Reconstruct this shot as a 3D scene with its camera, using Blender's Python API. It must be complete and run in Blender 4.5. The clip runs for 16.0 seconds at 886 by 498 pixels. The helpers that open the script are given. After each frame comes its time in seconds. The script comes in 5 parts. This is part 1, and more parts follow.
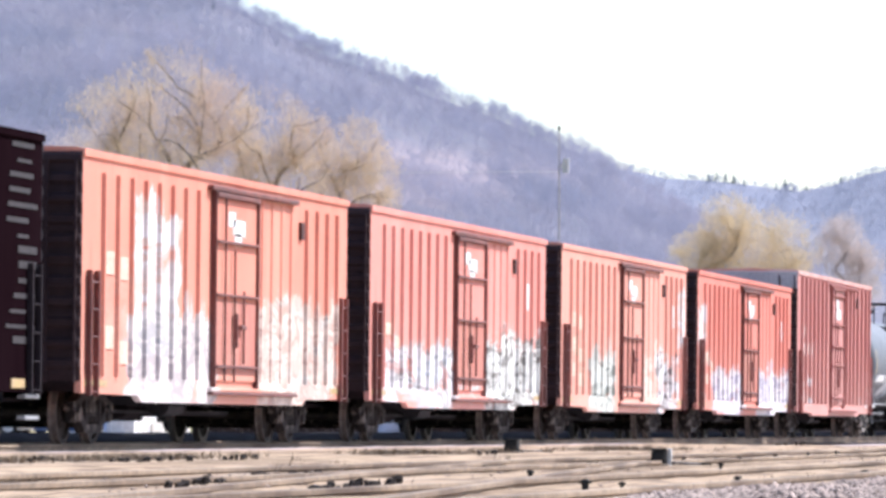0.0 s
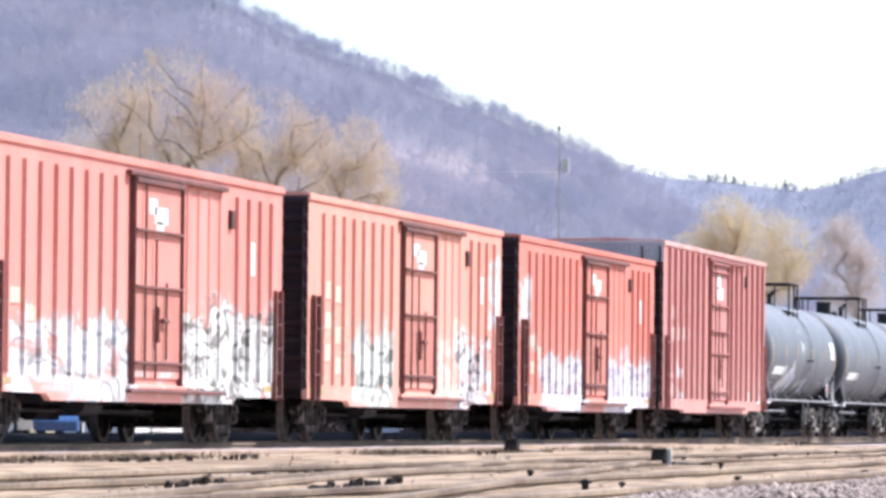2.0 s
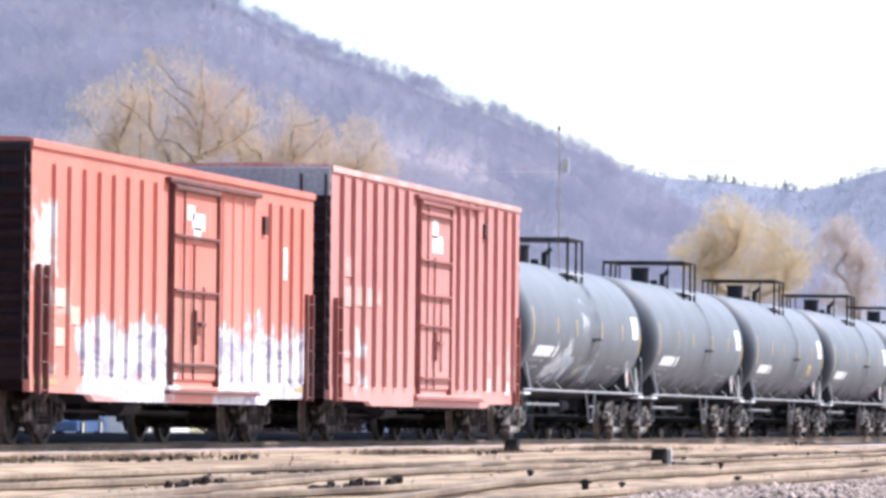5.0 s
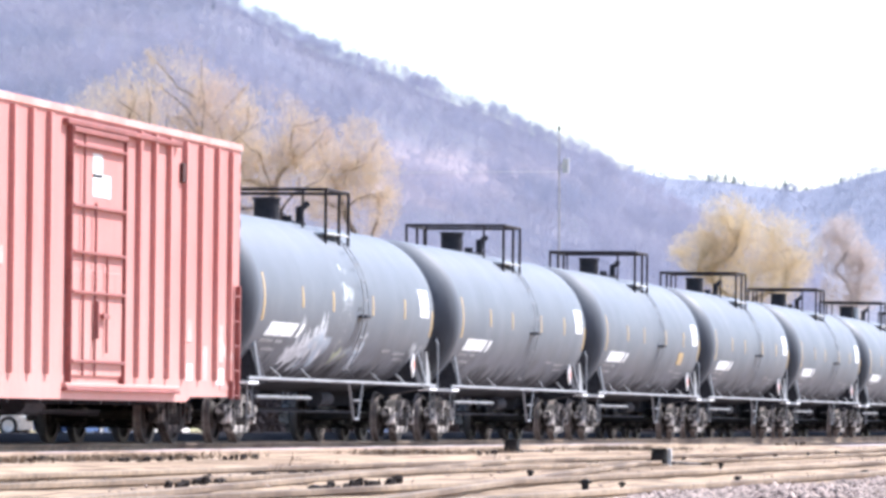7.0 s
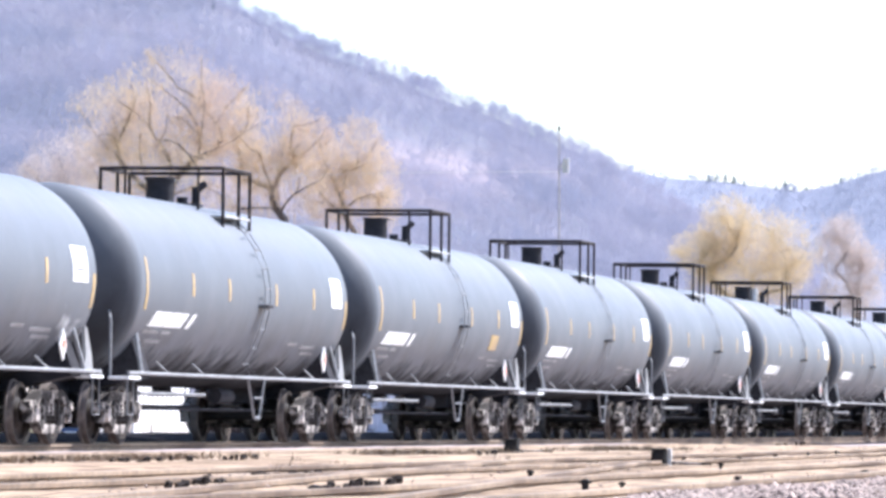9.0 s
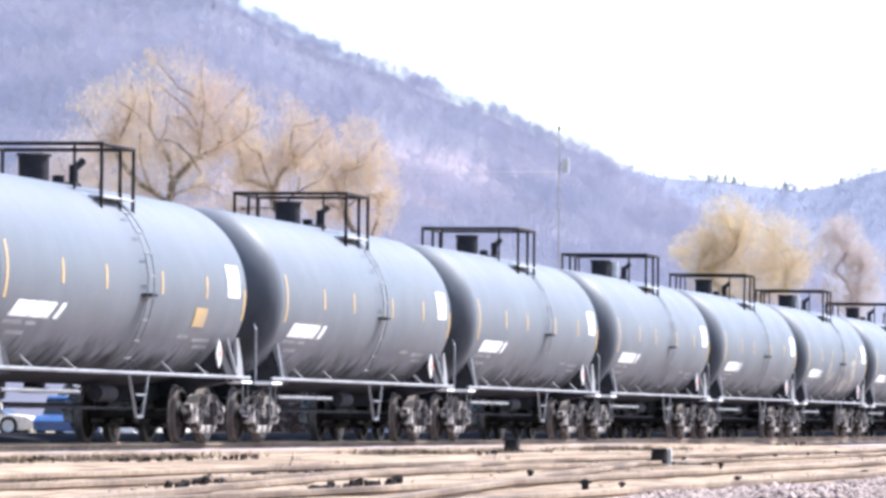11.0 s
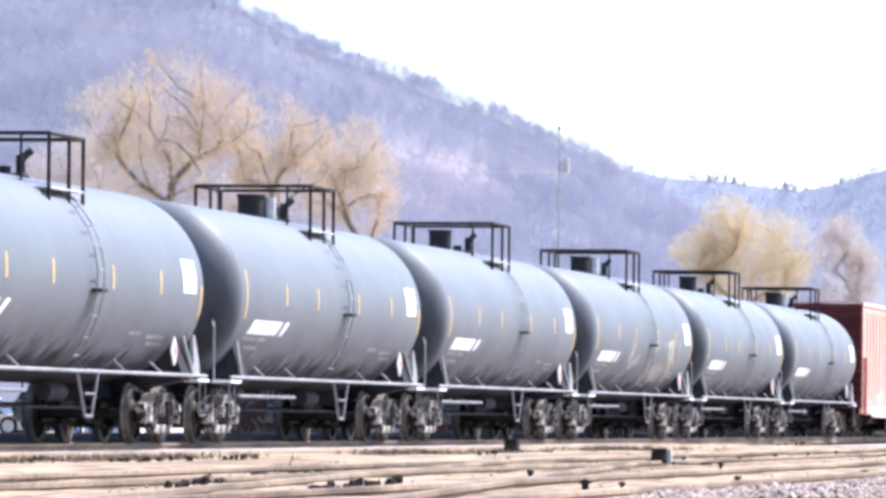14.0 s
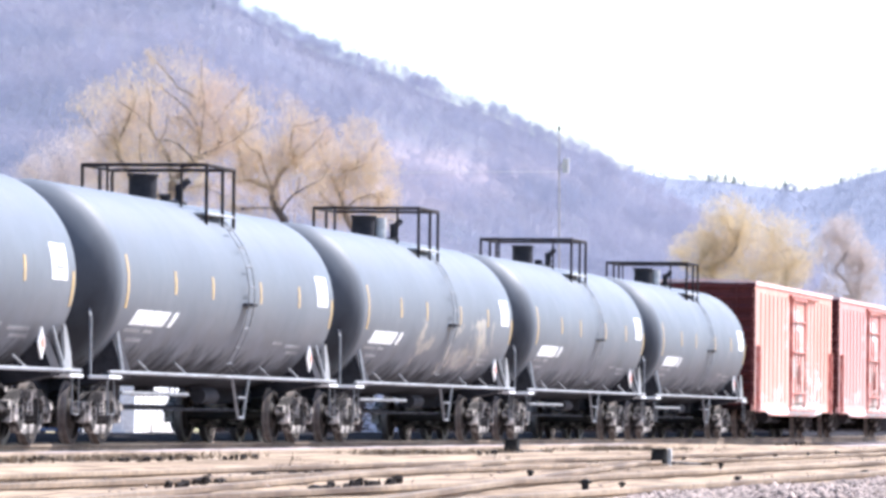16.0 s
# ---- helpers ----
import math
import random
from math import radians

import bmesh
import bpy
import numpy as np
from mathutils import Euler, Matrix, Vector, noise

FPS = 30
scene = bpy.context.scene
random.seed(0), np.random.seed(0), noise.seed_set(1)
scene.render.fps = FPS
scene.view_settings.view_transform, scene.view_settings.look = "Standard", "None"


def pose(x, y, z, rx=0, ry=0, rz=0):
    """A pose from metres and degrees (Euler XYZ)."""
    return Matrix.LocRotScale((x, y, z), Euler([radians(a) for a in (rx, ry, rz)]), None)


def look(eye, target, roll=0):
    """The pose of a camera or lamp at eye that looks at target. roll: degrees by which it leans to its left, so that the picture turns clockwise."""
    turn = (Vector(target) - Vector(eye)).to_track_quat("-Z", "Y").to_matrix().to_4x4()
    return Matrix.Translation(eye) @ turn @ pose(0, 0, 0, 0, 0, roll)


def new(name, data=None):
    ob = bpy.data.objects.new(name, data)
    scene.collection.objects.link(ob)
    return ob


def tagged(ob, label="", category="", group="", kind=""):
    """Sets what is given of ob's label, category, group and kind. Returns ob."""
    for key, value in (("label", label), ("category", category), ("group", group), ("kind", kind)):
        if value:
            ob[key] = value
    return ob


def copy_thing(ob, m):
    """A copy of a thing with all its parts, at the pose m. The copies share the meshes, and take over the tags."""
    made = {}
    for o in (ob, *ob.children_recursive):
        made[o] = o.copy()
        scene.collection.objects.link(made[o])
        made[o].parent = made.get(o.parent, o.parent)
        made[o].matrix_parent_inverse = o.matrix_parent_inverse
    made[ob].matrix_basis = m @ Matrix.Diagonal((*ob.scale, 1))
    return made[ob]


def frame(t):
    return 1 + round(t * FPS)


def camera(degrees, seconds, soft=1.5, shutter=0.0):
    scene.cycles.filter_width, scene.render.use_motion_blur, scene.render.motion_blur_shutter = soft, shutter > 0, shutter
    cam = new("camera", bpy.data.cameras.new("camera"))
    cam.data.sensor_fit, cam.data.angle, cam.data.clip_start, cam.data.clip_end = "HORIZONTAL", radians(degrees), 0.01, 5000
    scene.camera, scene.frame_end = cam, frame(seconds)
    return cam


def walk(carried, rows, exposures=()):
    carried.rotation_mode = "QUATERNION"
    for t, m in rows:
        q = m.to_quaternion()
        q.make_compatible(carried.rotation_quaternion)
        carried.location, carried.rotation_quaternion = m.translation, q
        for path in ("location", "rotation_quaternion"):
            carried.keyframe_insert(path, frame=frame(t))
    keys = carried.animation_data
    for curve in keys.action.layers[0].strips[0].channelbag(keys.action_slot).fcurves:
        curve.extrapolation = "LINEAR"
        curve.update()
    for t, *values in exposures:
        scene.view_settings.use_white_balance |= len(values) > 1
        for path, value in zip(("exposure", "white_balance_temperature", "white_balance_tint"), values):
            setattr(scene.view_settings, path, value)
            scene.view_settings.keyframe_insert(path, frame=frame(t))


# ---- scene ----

# camera: low tripod beside the yard, long lens, standing still
cam = camera(9.0046, 16.0, soft=3.4)
EYE = Vector((0.0, 0.0, 0.4278))
YAW, TILT = radians(10.7446), radians(1.7357)
AIM = EYE + 100 * Vector((-math.sin(YAW) * math.cos(TILT), math.cos(YAW) * math.cos(TILT), math.sin(TILT)))
VIEW = look(EYE, AIM, 0.608)
EXPOSURES = [(0.0, 1.13, 6020, 15), (4.2, 1.13, 6020, 15), (6.8, 1.41, 5950, 15), (9.0, 1.49, 5880, 15), (16.0, 1.49, 5880, 15)]
walk(cam, [(0.0, VIEW), (16.0, VIEW)], EXPOSURES)

# ---- daylight ----
SUN_AZ, SUN_EL = radians(46), radians(50)      # azimuth from +y towards +x
SUN_DIR = Vector((math.sin(SUN_AZ) * math.cos(SUN_EL), math.cos(SUN_AZ) * math.cos(SUN_EL), math.sin(SUN_EL)))
sun = new("sun", bpy.data.lights.new("sun", "SUN"))
sun.data.energy, sun.data.angle, sun.data.color = 4.1, radians(0.55), (1.0, 0.96, 0.9)
sun.matrix_world = look(SUN_DIR * 300, (0, 0, 0))
world = bpy.data.worlds.new("hazy_sky")
scene.world = world
world.use_nodes = True
wn = world.node_tree.nodes
sky = wn.new("ShaderNodeTexSky")
sky.sky_type, sky.sun_disc, sky.sun_elevation, sky.sun_rotation = "NISHITA", False, SUN_EL, SUN_AZ
sky.air_density, sky.dust_density, sky.ozone_density = 1.0, 1.2, 1.0
world.node_tree.links.new(sky.outputs[0], wn["Background"].inputs[0])
wn["Background"].inputs[1].default_value = 0.105


# ---- mesh helpers ----
class Geo:
    """Collects vertices and faces for one mesh."""

    def __init__(self):
        self.v, self.f = [], []

    def add(self, verts, faces):
        n = len(self.v)
        self.v += [tuple(p) for p in verts]
        self.f += [tuple(i + n for i in q) for q in faces]
        return self

    def box(self, x0, x1, y0, y1, z0, z1, bev=0.0):
        if bev <= 0:
            v = [(x, y, z) for x in (x0, x1) for y in (y0, y1) for z in (z0, z1)]
            return self.add(v, [(0, 1, 3, 2), (4, 6, 7, 5), (0, 4, 5, 1), (2, 3, 7, 6), (0, 2, 6, 4), (1, 5, 7, 3)])
        b = min(bev, (x1 - x0) / 2.1, (y1 - y0) / 2.1, (z1 - z0) / 2.1)
        bm = bmesh.new()
        bmesh.ops.create_cube(bm, size=1.0)
        for p in bm.verts:
            p.co = Vector(((x0, x1)[p.co.x > 0], (y0, y1)[p.co.y > 0], (z0, z1)[p.co.z > 0]))
        bmesh.ops.bevel(bm, geom=list(bm.edges), offset=b, segments=1, affect="EDGES")
        bm.verts.index_update()
        self.add([p.co[:] for p in bm.verts], [[p.index for p in q.verts] for q in bm.faces])
        bm.free()
        return self

    def tube(self, pts, r, n=6, r2=None, caps=True):
        pts = [Vector(p) for p in pts]
        base = len(self.v)
        m = len(pts)
        for i, p in enumerate(pts):
            d = (pts[min(i + 1, m - 1)] - pts[max(i - 1, 0)]).normalized()
            a = d.orthogonal().normalized() if abs(d.z) < 0.95 else Vector((1, 0, 0)).cross(d).normalized()
            if abs(d.z) < 0.95:
                a = d.cross(Vector((0, 0, 1))).normalized()
            b = d.cross(a)
            rr = r if r2 is None else r + (r2 - r) * i / (m - 1)
            for k in range(n):
                t = 2 * math.pi * k / n
                self.v.append(tuple(p + rr * (math.cos(t) * a + math.sin(t) * b)))
        for i in range(m - 1):
            for k in range(n):
                k2 = (k + 1) % n
                self.f.append((base + i * n + k, base + i * n + k2, base + (i + 1) * n + k2, base + (i + 1) * n + k))
        if caps:
            self.f.append(tuple(base + k for k in range(n - 1, -1, -1)))
            self.f.append(tuple(base + (m - 1) * n + k for k in range(n)))
        return self

    def lathe(self, prof, origin, axis="y", n=32, close=False):
        """prof: (along the axis, radius); turned round an axis through origin."""
        base = len(self.v)
        ox, oy, oz = origin
        for a, r in prof:
            for k in range(n):
                t = 2 * math.pi * k / n
                c, s = r * math.cos(t), r * math.sin(t)
                self.v.append({"y": (ox + c, oy + a, oz + s), "x": (ox + a, oy + c, oz + s), "z": (ox + c, oy + s, oz + a)}[axis])
        m = len(prof)
        for i in range(m if close else m - 1):
            j = (i + 1) % m
            for k in range(n):
                k2 = (k + 1) % n
                self.f.append((base + i * n + k, base + i * n + k2, base + j * n + k2, base + j * n + k))
        return self

    def prism(self, poly, lo, hi, axis="x"):
        """A polygon extruded along an axis; for x the polygon is (y, z), for y (x, z)."""
        n = len(poly)
        put = {"x": lambda e, p: (e, p[0], p[1]), "y": lambda e, p: (p[0], e, p[1]), "z": lambda e, p: (p[0], p[1], e)}[axis]
        v = [put(lo, p) for p in poly] + [put(hi, p) for p in poly]
        f = [tuple(range(n - 1, -1, -1)), tuple(range(n, 2 * n))]
        f += [(i, (i + 1) % n, n + (i + 1) % n, n + i) for i in range(n)]
        return self.add(v, f)

    def mesh(self, name, material, sharp=35):
        me = bpy.data.meshes.new(name)
        me.from_pydata(self.v, [], self.f)
        bm = bmesh.new()
        bm.from_mesh(me)
        bmesh.ops.recalc_face_normals(bm, faces=bm.faces)
        bm.to_mesh(me)
        bm.free()
        me.materials.append(material)
        me.shade_smooth()
        me.set_sharp_from_angle(angle=radians(sharp))
        return me


def part(name, geo, material, parent=None, label="", sharp=35):
    ob = new(name, geo.mesh(name, material, sharp))
    if parent is not None:
        ob.parent = parent
    return tagged(ob, label)


def empty(name, label, category, group="", parent=None):
    ob = new(name)
    ob.empty_display_size = 0.3
    return tagged(ob, label, category, group)


def mesh_np(name, verts, tris, material):
    """A mesh from arrays of vertices and triangles."""
    me = bpy.data.meshes.new(name)
    verts, tris = np.asarray(verts, np.float32), np.asarray(tris, np.int32)
    me.vertices.add(len(verts))
    me.vertices.foreach_set("co", verts.ravel())
    me.loops.add(tris.size)
    me.loops.foreach_set("vertex_index", tris.ravel())
    me.polygons.add(len(tris))
    me.polygons.foreach_set("loop_start", np.arange(0, tris.size, 3, dtype=np.int32))
    me.update(calc_edges=True)
    me.materials.append(material)
    return me


# ---- materials ----
class Nodes:
    def __init__(self, name):
        self.m = bpy.data.materials.new(name)
        self.m.use_nodes = True
        self.t = self.m.node_tree
        self.p = self.t.nodes["Principled BSDF"]

    def n(self, kind):
        return self.t.nodes.new("ShaderNode" + kind)

    def link(self, a, b):
        self.t.links.new(a, b)

    def coords(self, scale=(1, 1, 1), space="Object"):
        tc, mp = self.n("TexCoord"), self.n("Mapping")
        mp.inputs["Scale"].default_value = scale
        self.link(tc.outputs[space], mp.inputs[0])
        return mp.outputs[0]

    def noise(self, vec, scale, detail=5.0, rough=0.6, dist=0.0):
        nd = self.n("TexNoise")
        nd.inputs["Scale"].default_value, nd.inputs["Detail"].default_value = scale, detail
        nd.inputs["Roughness"].default_value, nd.inputs["Distortion"].default_value = rough, dist
        self.link(vec, nd.inputs["Vector"])
        return nd.outputs["Fac"]

    def ramp(self, val, lo, hi, a=0.0, b=1.0, smooth=False):
        nd = self.n("MapRange")
        nd.interpolation_type, nd.clamp = "SMOOTHSTEP" if smooth else "LINEAR", True
        self.link(val, nd.inputs[0])
        for i, x in enumerate((lo, hi, a, b)):
            nd.inputs[i + 1].default_value = x
        return nd.outputs[0]

    def math(self, op, a, b):
        nd = self.n("Math")
        nd.operation = op
        for i, x in enumerate((a, b)):
            if isinstance(x, (int, float)):
                nd.inputs[i].default_value = x
            else:
                self.link(x, nd.inputs[i])
        return nd.outputs[0]

    def mix(self, fac, a, b, mode="MIX"):
        nd = self.n("Mix")
        nd.data_type, nd.blend_type = "RGBA", mode
        for sock, x in ((nd.inputs[0], fac), (nd.inputs[6], a), (nd.inputs[7], b)):
            if isinstance(x, (int, float)):
                sock.default_value = x
            elif isinstance(x, tuple):
                sock.default_value = (*x, 1)
            else:
                self.link(x, sock)
        return nd.outputs[2]

    def bump(self, val, strength, dist=0.01):
        nd = self.n("Bump")
        nd.inputs["Strength"].default_value, nd.inputs["Distance"].default_value = strength, dist
        self.link(val, nd.inputs["Height"])
        self.link(nd.outputs[0], self.p.inputs["Normal"])

    def done(self, color, rough=0.6, metal=0.0):
        if isinstance(color, tuple):
            self.p.inputs["Base Color"].default_value = (*color, 1)
        else:
            self.link(color, self.p.inputs["Base Color"])
        if isinstance(rough, float):
            self.p.inputs["Roughness"].default_value = rough
        else:
            self.link(rough, self.p.inputs["Roughness"])
        self.p.inputs["Metallic"].default_value = metal
        return self.m


def surface(name, c, c2, rough=0.6, metal=0.0, big=0.5, fine=14.0, stretch=(1, 1, 1), lo=0.42, hi=0.68, bump=0.15, rand=0.0, grain=0.25, spec=0.5):
    """Two colours mixed by a coarse noise, a fine grain over both, a little relief."""
    k = Nodes(name)
    v = k.coords(stretch)
    vf = k.coords()
    col = k.mix(k.ramp(k.noise(v, big), lo, hi), c, c2)
    fine_n = k.noise(vf, fine, 4.0)
    col = k.mix(1.0, col, k.mix(k.ramp(fine_n, 0.3, 0.7), (1 - grain,) * 3, (1 + grain,) * 3), "MULTIPLY")
    if rand:
        info = k.n("ObjectInfo")
        g = k.ramp(info.outputs["Random"], 0, 1, 1 - rand, 1 + rand)
        cb = k.n("CombineColor")
        for i in range(3):
            k.link(g, cb.inputs[i])
        col = k.mix(1.0, col, cb.outputs[0], "MULTIPLY")
    k.bump(fine_n, bump)
    k.p.inputs["Specular IOR Level"].default_value = spec
    return k.done(col, k.ramp(fine_n, 0.2, 0.8, rough - 0.1, min(1.0, rough + 0.15)), metal)


def spray_on(k, col, obj, sep, streak, spray):
    """Sprayed graffiti fields over a paint: (y0, y1, z0, z1, colour, outline colour, coverage)."""
    wob = k.noise(k.coords((1.0, 0.35, 1.0)), 1.7, 2.0)
    wob2 = k.noise(k.coords((1.0, 0.25, 0.6)), 2.6, 2.0)
    yy = k.math("ADD", sep.outputs[1], k.ramp(wob, 0, 1, -0.8, 0.8))
    zz = k.math("ADD", sep.outputs[2], k.math("ADD", k.ramp(wob2, 0, 1, -0.8, 0.8), k.ramp(streak, 0.3, 0.7, -0.28, 0.28)))
    for i, (y0, y1, z0, z1, tone, edge, cover) in enumerate(spray):
        m = k.math("MULTIPLY", k.ramp(yy, y0, y0 + 0.16), k.ramp(yy, y1 - 0.16, y1, 1.0, 0.0))
        m = k.math("MULTIPLY", m, k.math("MULTIPLY", k.ramp(zz, z0, z0 + 0.1), k.ramp(zz, z1 - 0.1, z1, 1.0, 0.0)))
        vec = k.n("Mapping")
        vec.inputs["Location"].default_value = (3.3 * i, 7.7 * i, 1.1 * i)
        vec.inputs["Scale"].default_value = (0.0, 0.26, 0.62)
        k.link(obj, vec.inputs[0])
        at = vec.outputs[0]
        thr = 0.33 + 0.36 * cover
        m = k.math("MULTIPLY", m, k.ramp(k.noise(at, 2.3, 4.0, 0.55, 0.8), thr - 0.05, thr + 0.05, 1.0, 0.0))
        paint = k.mix(k.ramp(k.noise(at, 2.4, 3.0, 0.6, 0.6), 0.46, 0.57, 0.0, 0.75), tone, tuple(0.52 * c + 0.30 * e for c, e in zip(tone, edge)))
        paint = k.mix(k.ramp(k.noise(at, 4.6, 2.0, 0.5, 1.0), 0.56, 0.60, 0.0, 0.8), paint, tuple(min(0.74, 1.1 * c) for c in tone))
        # blurred strokes and blots of the second colour
        curve = k.math("ABSOLUTE", k.math("SUBTRACT", k.noise(at, 1.9, 2.0, 0.5, 1.4), 0.5), 0.0)
        stroke = k.math("MULTIPLY", k.ramp(curve, 0.016, 0.045, 0.95, 0.0), k.ramp(k.noise(at, 2.7, 2.0), 0.38, 0.48))
        blot = k.ramp(k.noise(at, 4.2, 3.0, 0.6, 0.9), 0.565, 0.62, 0.0, 0.95)
        paint = k.mix(k.math("MAXIMUM", stroke, blot), paint, edge)
        col = k.mix(k.math("MULTIPLY", m, 0.9), col, paint)
    return col


def car_paint(name, c, faded, rust, spray=(), rough=0.6, spec=0.35, dusty=1.0):
    """Weathered freight car paint; spray: painted areas (y0, y1, z0, z1, colour, outline colour, coverage)."""
    k = Nodes(name)
    obj = k.coords()
    col = k.mix(k.ramp(k.noise(k.coords((0.5, 0.5, 0.12)), 1.6), 0.35, 0.7), c, faded)
    streak = k.noise(k.coords((3.0, 3.0, 0.25)), 2.4, 6.0)
    col = k.mix(k.ramp(streak, 0.60, 0.78, 0.0, 0.7), col, rust)
    sep = k.n("SeparateXYZ")
    k.link(obj, sep.inputs[0])
    dust = k.math("MULTIPLY", k.ramp(sep.outputs[2], 0.9, 2.9, 0.5 * dusty, 0.0), k.ramp(streak, 0.3, 0.6, 0.4, 1.0))
    col = k.mix(dust, col, tuple(0.55 * a + 0.45 * b for a, b in zip(faded, (0.55, 0.42, 0.33))))
    col = spray_on(k, col, obj, sep, streak, spray)
    fine = k.noise(obj, 22.0, 4.0)
    col = k.mix(1.0, col, k.mix(k.ramp(fine, 0.3, 0.7), (0.88,) * 3, (1.1,) * 3), "MULTIPLY")
    k.bump(fine, 0.08)
    k.p.inputs["Specular IOR Level"].default_value = spec
    return k.done(col, k.ramp(fine, 0.2, 0.8, rough - 0.1, rough + 0.15))


WHITE, PALE, GREYG, DARK = (0.70, 0.70, 0.70), (0.60, 0.46, 0.40), (0.20, 0.24, 0.24), (0.05, 0.05, 0.06)
RUST = (0.36, 0.105, 0.07)
M_BLACK = surface("black_paint", (0.016, 0.013, 0.016), (0.028, 0.022, 0.026), 0.85, big=0.8, spec=0.1)
# boxcar ends: near-black, their shade put into the colour
M_ENDSHADE = surface("end_paint", (0.030, 0.016, 0.019), (0.044, 0.025, 0.026), 0.7, big=0.8, spec=0.25)
# pale blotches stand for dust and sunlit spots on the side frames
M_TRUCK = surface("truck_steel", (0.03, 0.026, 0.024), (0.50, 0.45, 0.40), 0.8, lo=0.47, hi=0.62, big=4.2, fine=20, spec=0.2)
# copy for boxcar trucks, darkened to paint in the shade under the cars
M_TRUCKSHADE = surface("shaded_truck_steel", (0.024, 0.020, 0.019), (0.20, 0.165, 0.14), 0.85, lo=0.53, hi=0.66, big=4.2, fine=20, spec=0.15)
M_WHEEL = surface("wheel_steel", (0.018, 0.015, 0.014), (0.05, 0.038, 0.03), 0.75, big=3.0, spec=0.25)
M_TREAD = surface("wheel_tread", (0.11, 0.09, 0.078), (0.24, 0.195, 0.165), 0.55, 0.2, big=4.0)
def tank_paint(name, spray=()):
    k = Nodes(name)
    v = k.coords()
    info, sh, off = k.n("ObjectInfo"), k.n("Mapping"), k.n("CombineXYZ")
    k.link(k.coords((0.5, 0.35, 0.5)), sh.inputs[0])
    k.link(k.ramp(info.outputs["Random"], 0, 1, 0, 40), off.inputs[1])
    k.link(off.outputs[0], sh.inputs["Location"])
    at = sh.outputs[0]
    col = k.mix(k.ramp(k.noise(at, 1.1, 7.0), 0.4, 0.72), (0.115, 0.129, 0.150), (0.130, 0.144, 0.164))
    sep = k.n("SeparateXYZ")
    k.link(v, sep.inputs[0])
    # washed streaks down the shell; road dirt low on it, strengthened as belly shade
    wash = k.noise(k.coords((0.2, 2.2, 0.25)), 1.6, 6.0)
    col = k.mix(k.ramp(wash, 0.56, 0.74, 0.0, 0.2), col, (0.20, 0.205, 0.21))
    col = k.mix(k.ramp(wash, 0.28, 0.42, 0.18, 0.0), col, (0.085, 0.088, 0.092))
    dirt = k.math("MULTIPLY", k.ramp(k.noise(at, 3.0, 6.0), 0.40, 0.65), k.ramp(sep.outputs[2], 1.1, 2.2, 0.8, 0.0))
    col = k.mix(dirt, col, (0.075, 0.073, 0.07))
    # shade along the belly and over the lower ends, painted as a dark coat
    rough_z = k.math("ADD", k.ramp(k.noise(k.coords((0.6, 1.4, 0.8)), 2.2, 6.0, 0.65), 0.2, 0.8, -0.35, 0.35), sep.outputs[2])
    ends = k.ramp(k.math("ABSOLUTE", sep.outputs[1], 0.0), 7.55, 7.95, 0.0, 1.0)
    low_shade = k.math("MAXIMUM", k.ramp(rough_z, 1.15, 1.5, 0.85, 0.0), k.math("MULTIPLY", ends, k.ramp(rough_z, 1.7, 3.1, 0.9, 0.25)))
    col = k.mix(low_shade, col, (0.030, 0.029, 0.031))
    col = spray_on(k, col, v, sep, wash, spray)
    k.bump(k.noise(v, 30.0, 3.0), 0.05)
    k.link(k.ramp(low_shade, 0.0, 0.8, 0.38, 0.03), k.p.inputs["Specular IOR Level"])
    return k.done(col, k.math("ADD", k.ramp(k.noise(at, 2.0, 5.0), 0.3, 0.7, 0.48, 0.64), k.math("MULTIPLY", low_shade, 0.35)))


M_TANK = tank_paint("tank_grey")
M_FRAME = surface("tank_underframe", (0.026, 0.026, 0.031), (0.050, 0.047, 0.051), 0.8, big=1.5, spec=0.15)
M_RAILING = surface("railing_paint", (0.02, 0.017, 0.018), (0.045, 0.033, 0.03), 0.7, big=2.0, spec=0.2)
M_PIPE = surface("light_pipe", (0.27, 0.275, 0.28), (0.16, 0.16, 0.16), 0.5, big=1.2)
M_WHITEP = surface("white_marking", (0.78, 0.78, 0.76), (0.60, 0.59, 0.57), 0.6, big=2.0)
M_YELLOW = surface("yellow_reflector", (0.46, 0.32, 0.13), (0.40, 0.29, 0.17), 0.45, big=2.0)
M_REDP = surface("red_placard", (0.55, 0.10, 0.06), (0.5, 0.2, 0.12), 0.5, big=2.0)
M_VALVE = surface("valve_housing", (0.55, 0.55, 0.54), (0.4, 0.4, 0.4), 0.45, 0.2, big=2.0)
M_LETTER = surface("dirty_lettering", (0.017, 0.012, 0.015), (0.008, 0.005, 0.007), 0.7, big=2.5)
M_RAILHEAD = surface("rail_steel", (0.11, 0.076, 0.055), (0.29, 0.22, 0.155), 0.7, 0.0, big=1.1, stretch=(1, 0.25, 1), lo=0.38, hi=0.62, grain=0.35, fine=9.0, spec=0.2)
M_TIE = surface("old_tie_wood", (0.085, 0.07, 0.058), (0.18, 0.145, 0.115), 0.9, big=1.5, stretch=(0.4, 3, 1), rand=0.45, fine=24, bump=0.5)
M_WEED = surface("dry_weeds", (0.13, 0.10, 0.07), (0.24, 0.18, 0.12), 0.9, big=1.2)
# bark of the farther trees, paled to put distance haze into the colour
M_BARKHAZE = surface("haze_paled_bark", (0.17, 0.145, 0.135), (0.25, 0.215, 0.19), 0.9, big=1.0, fine=6)
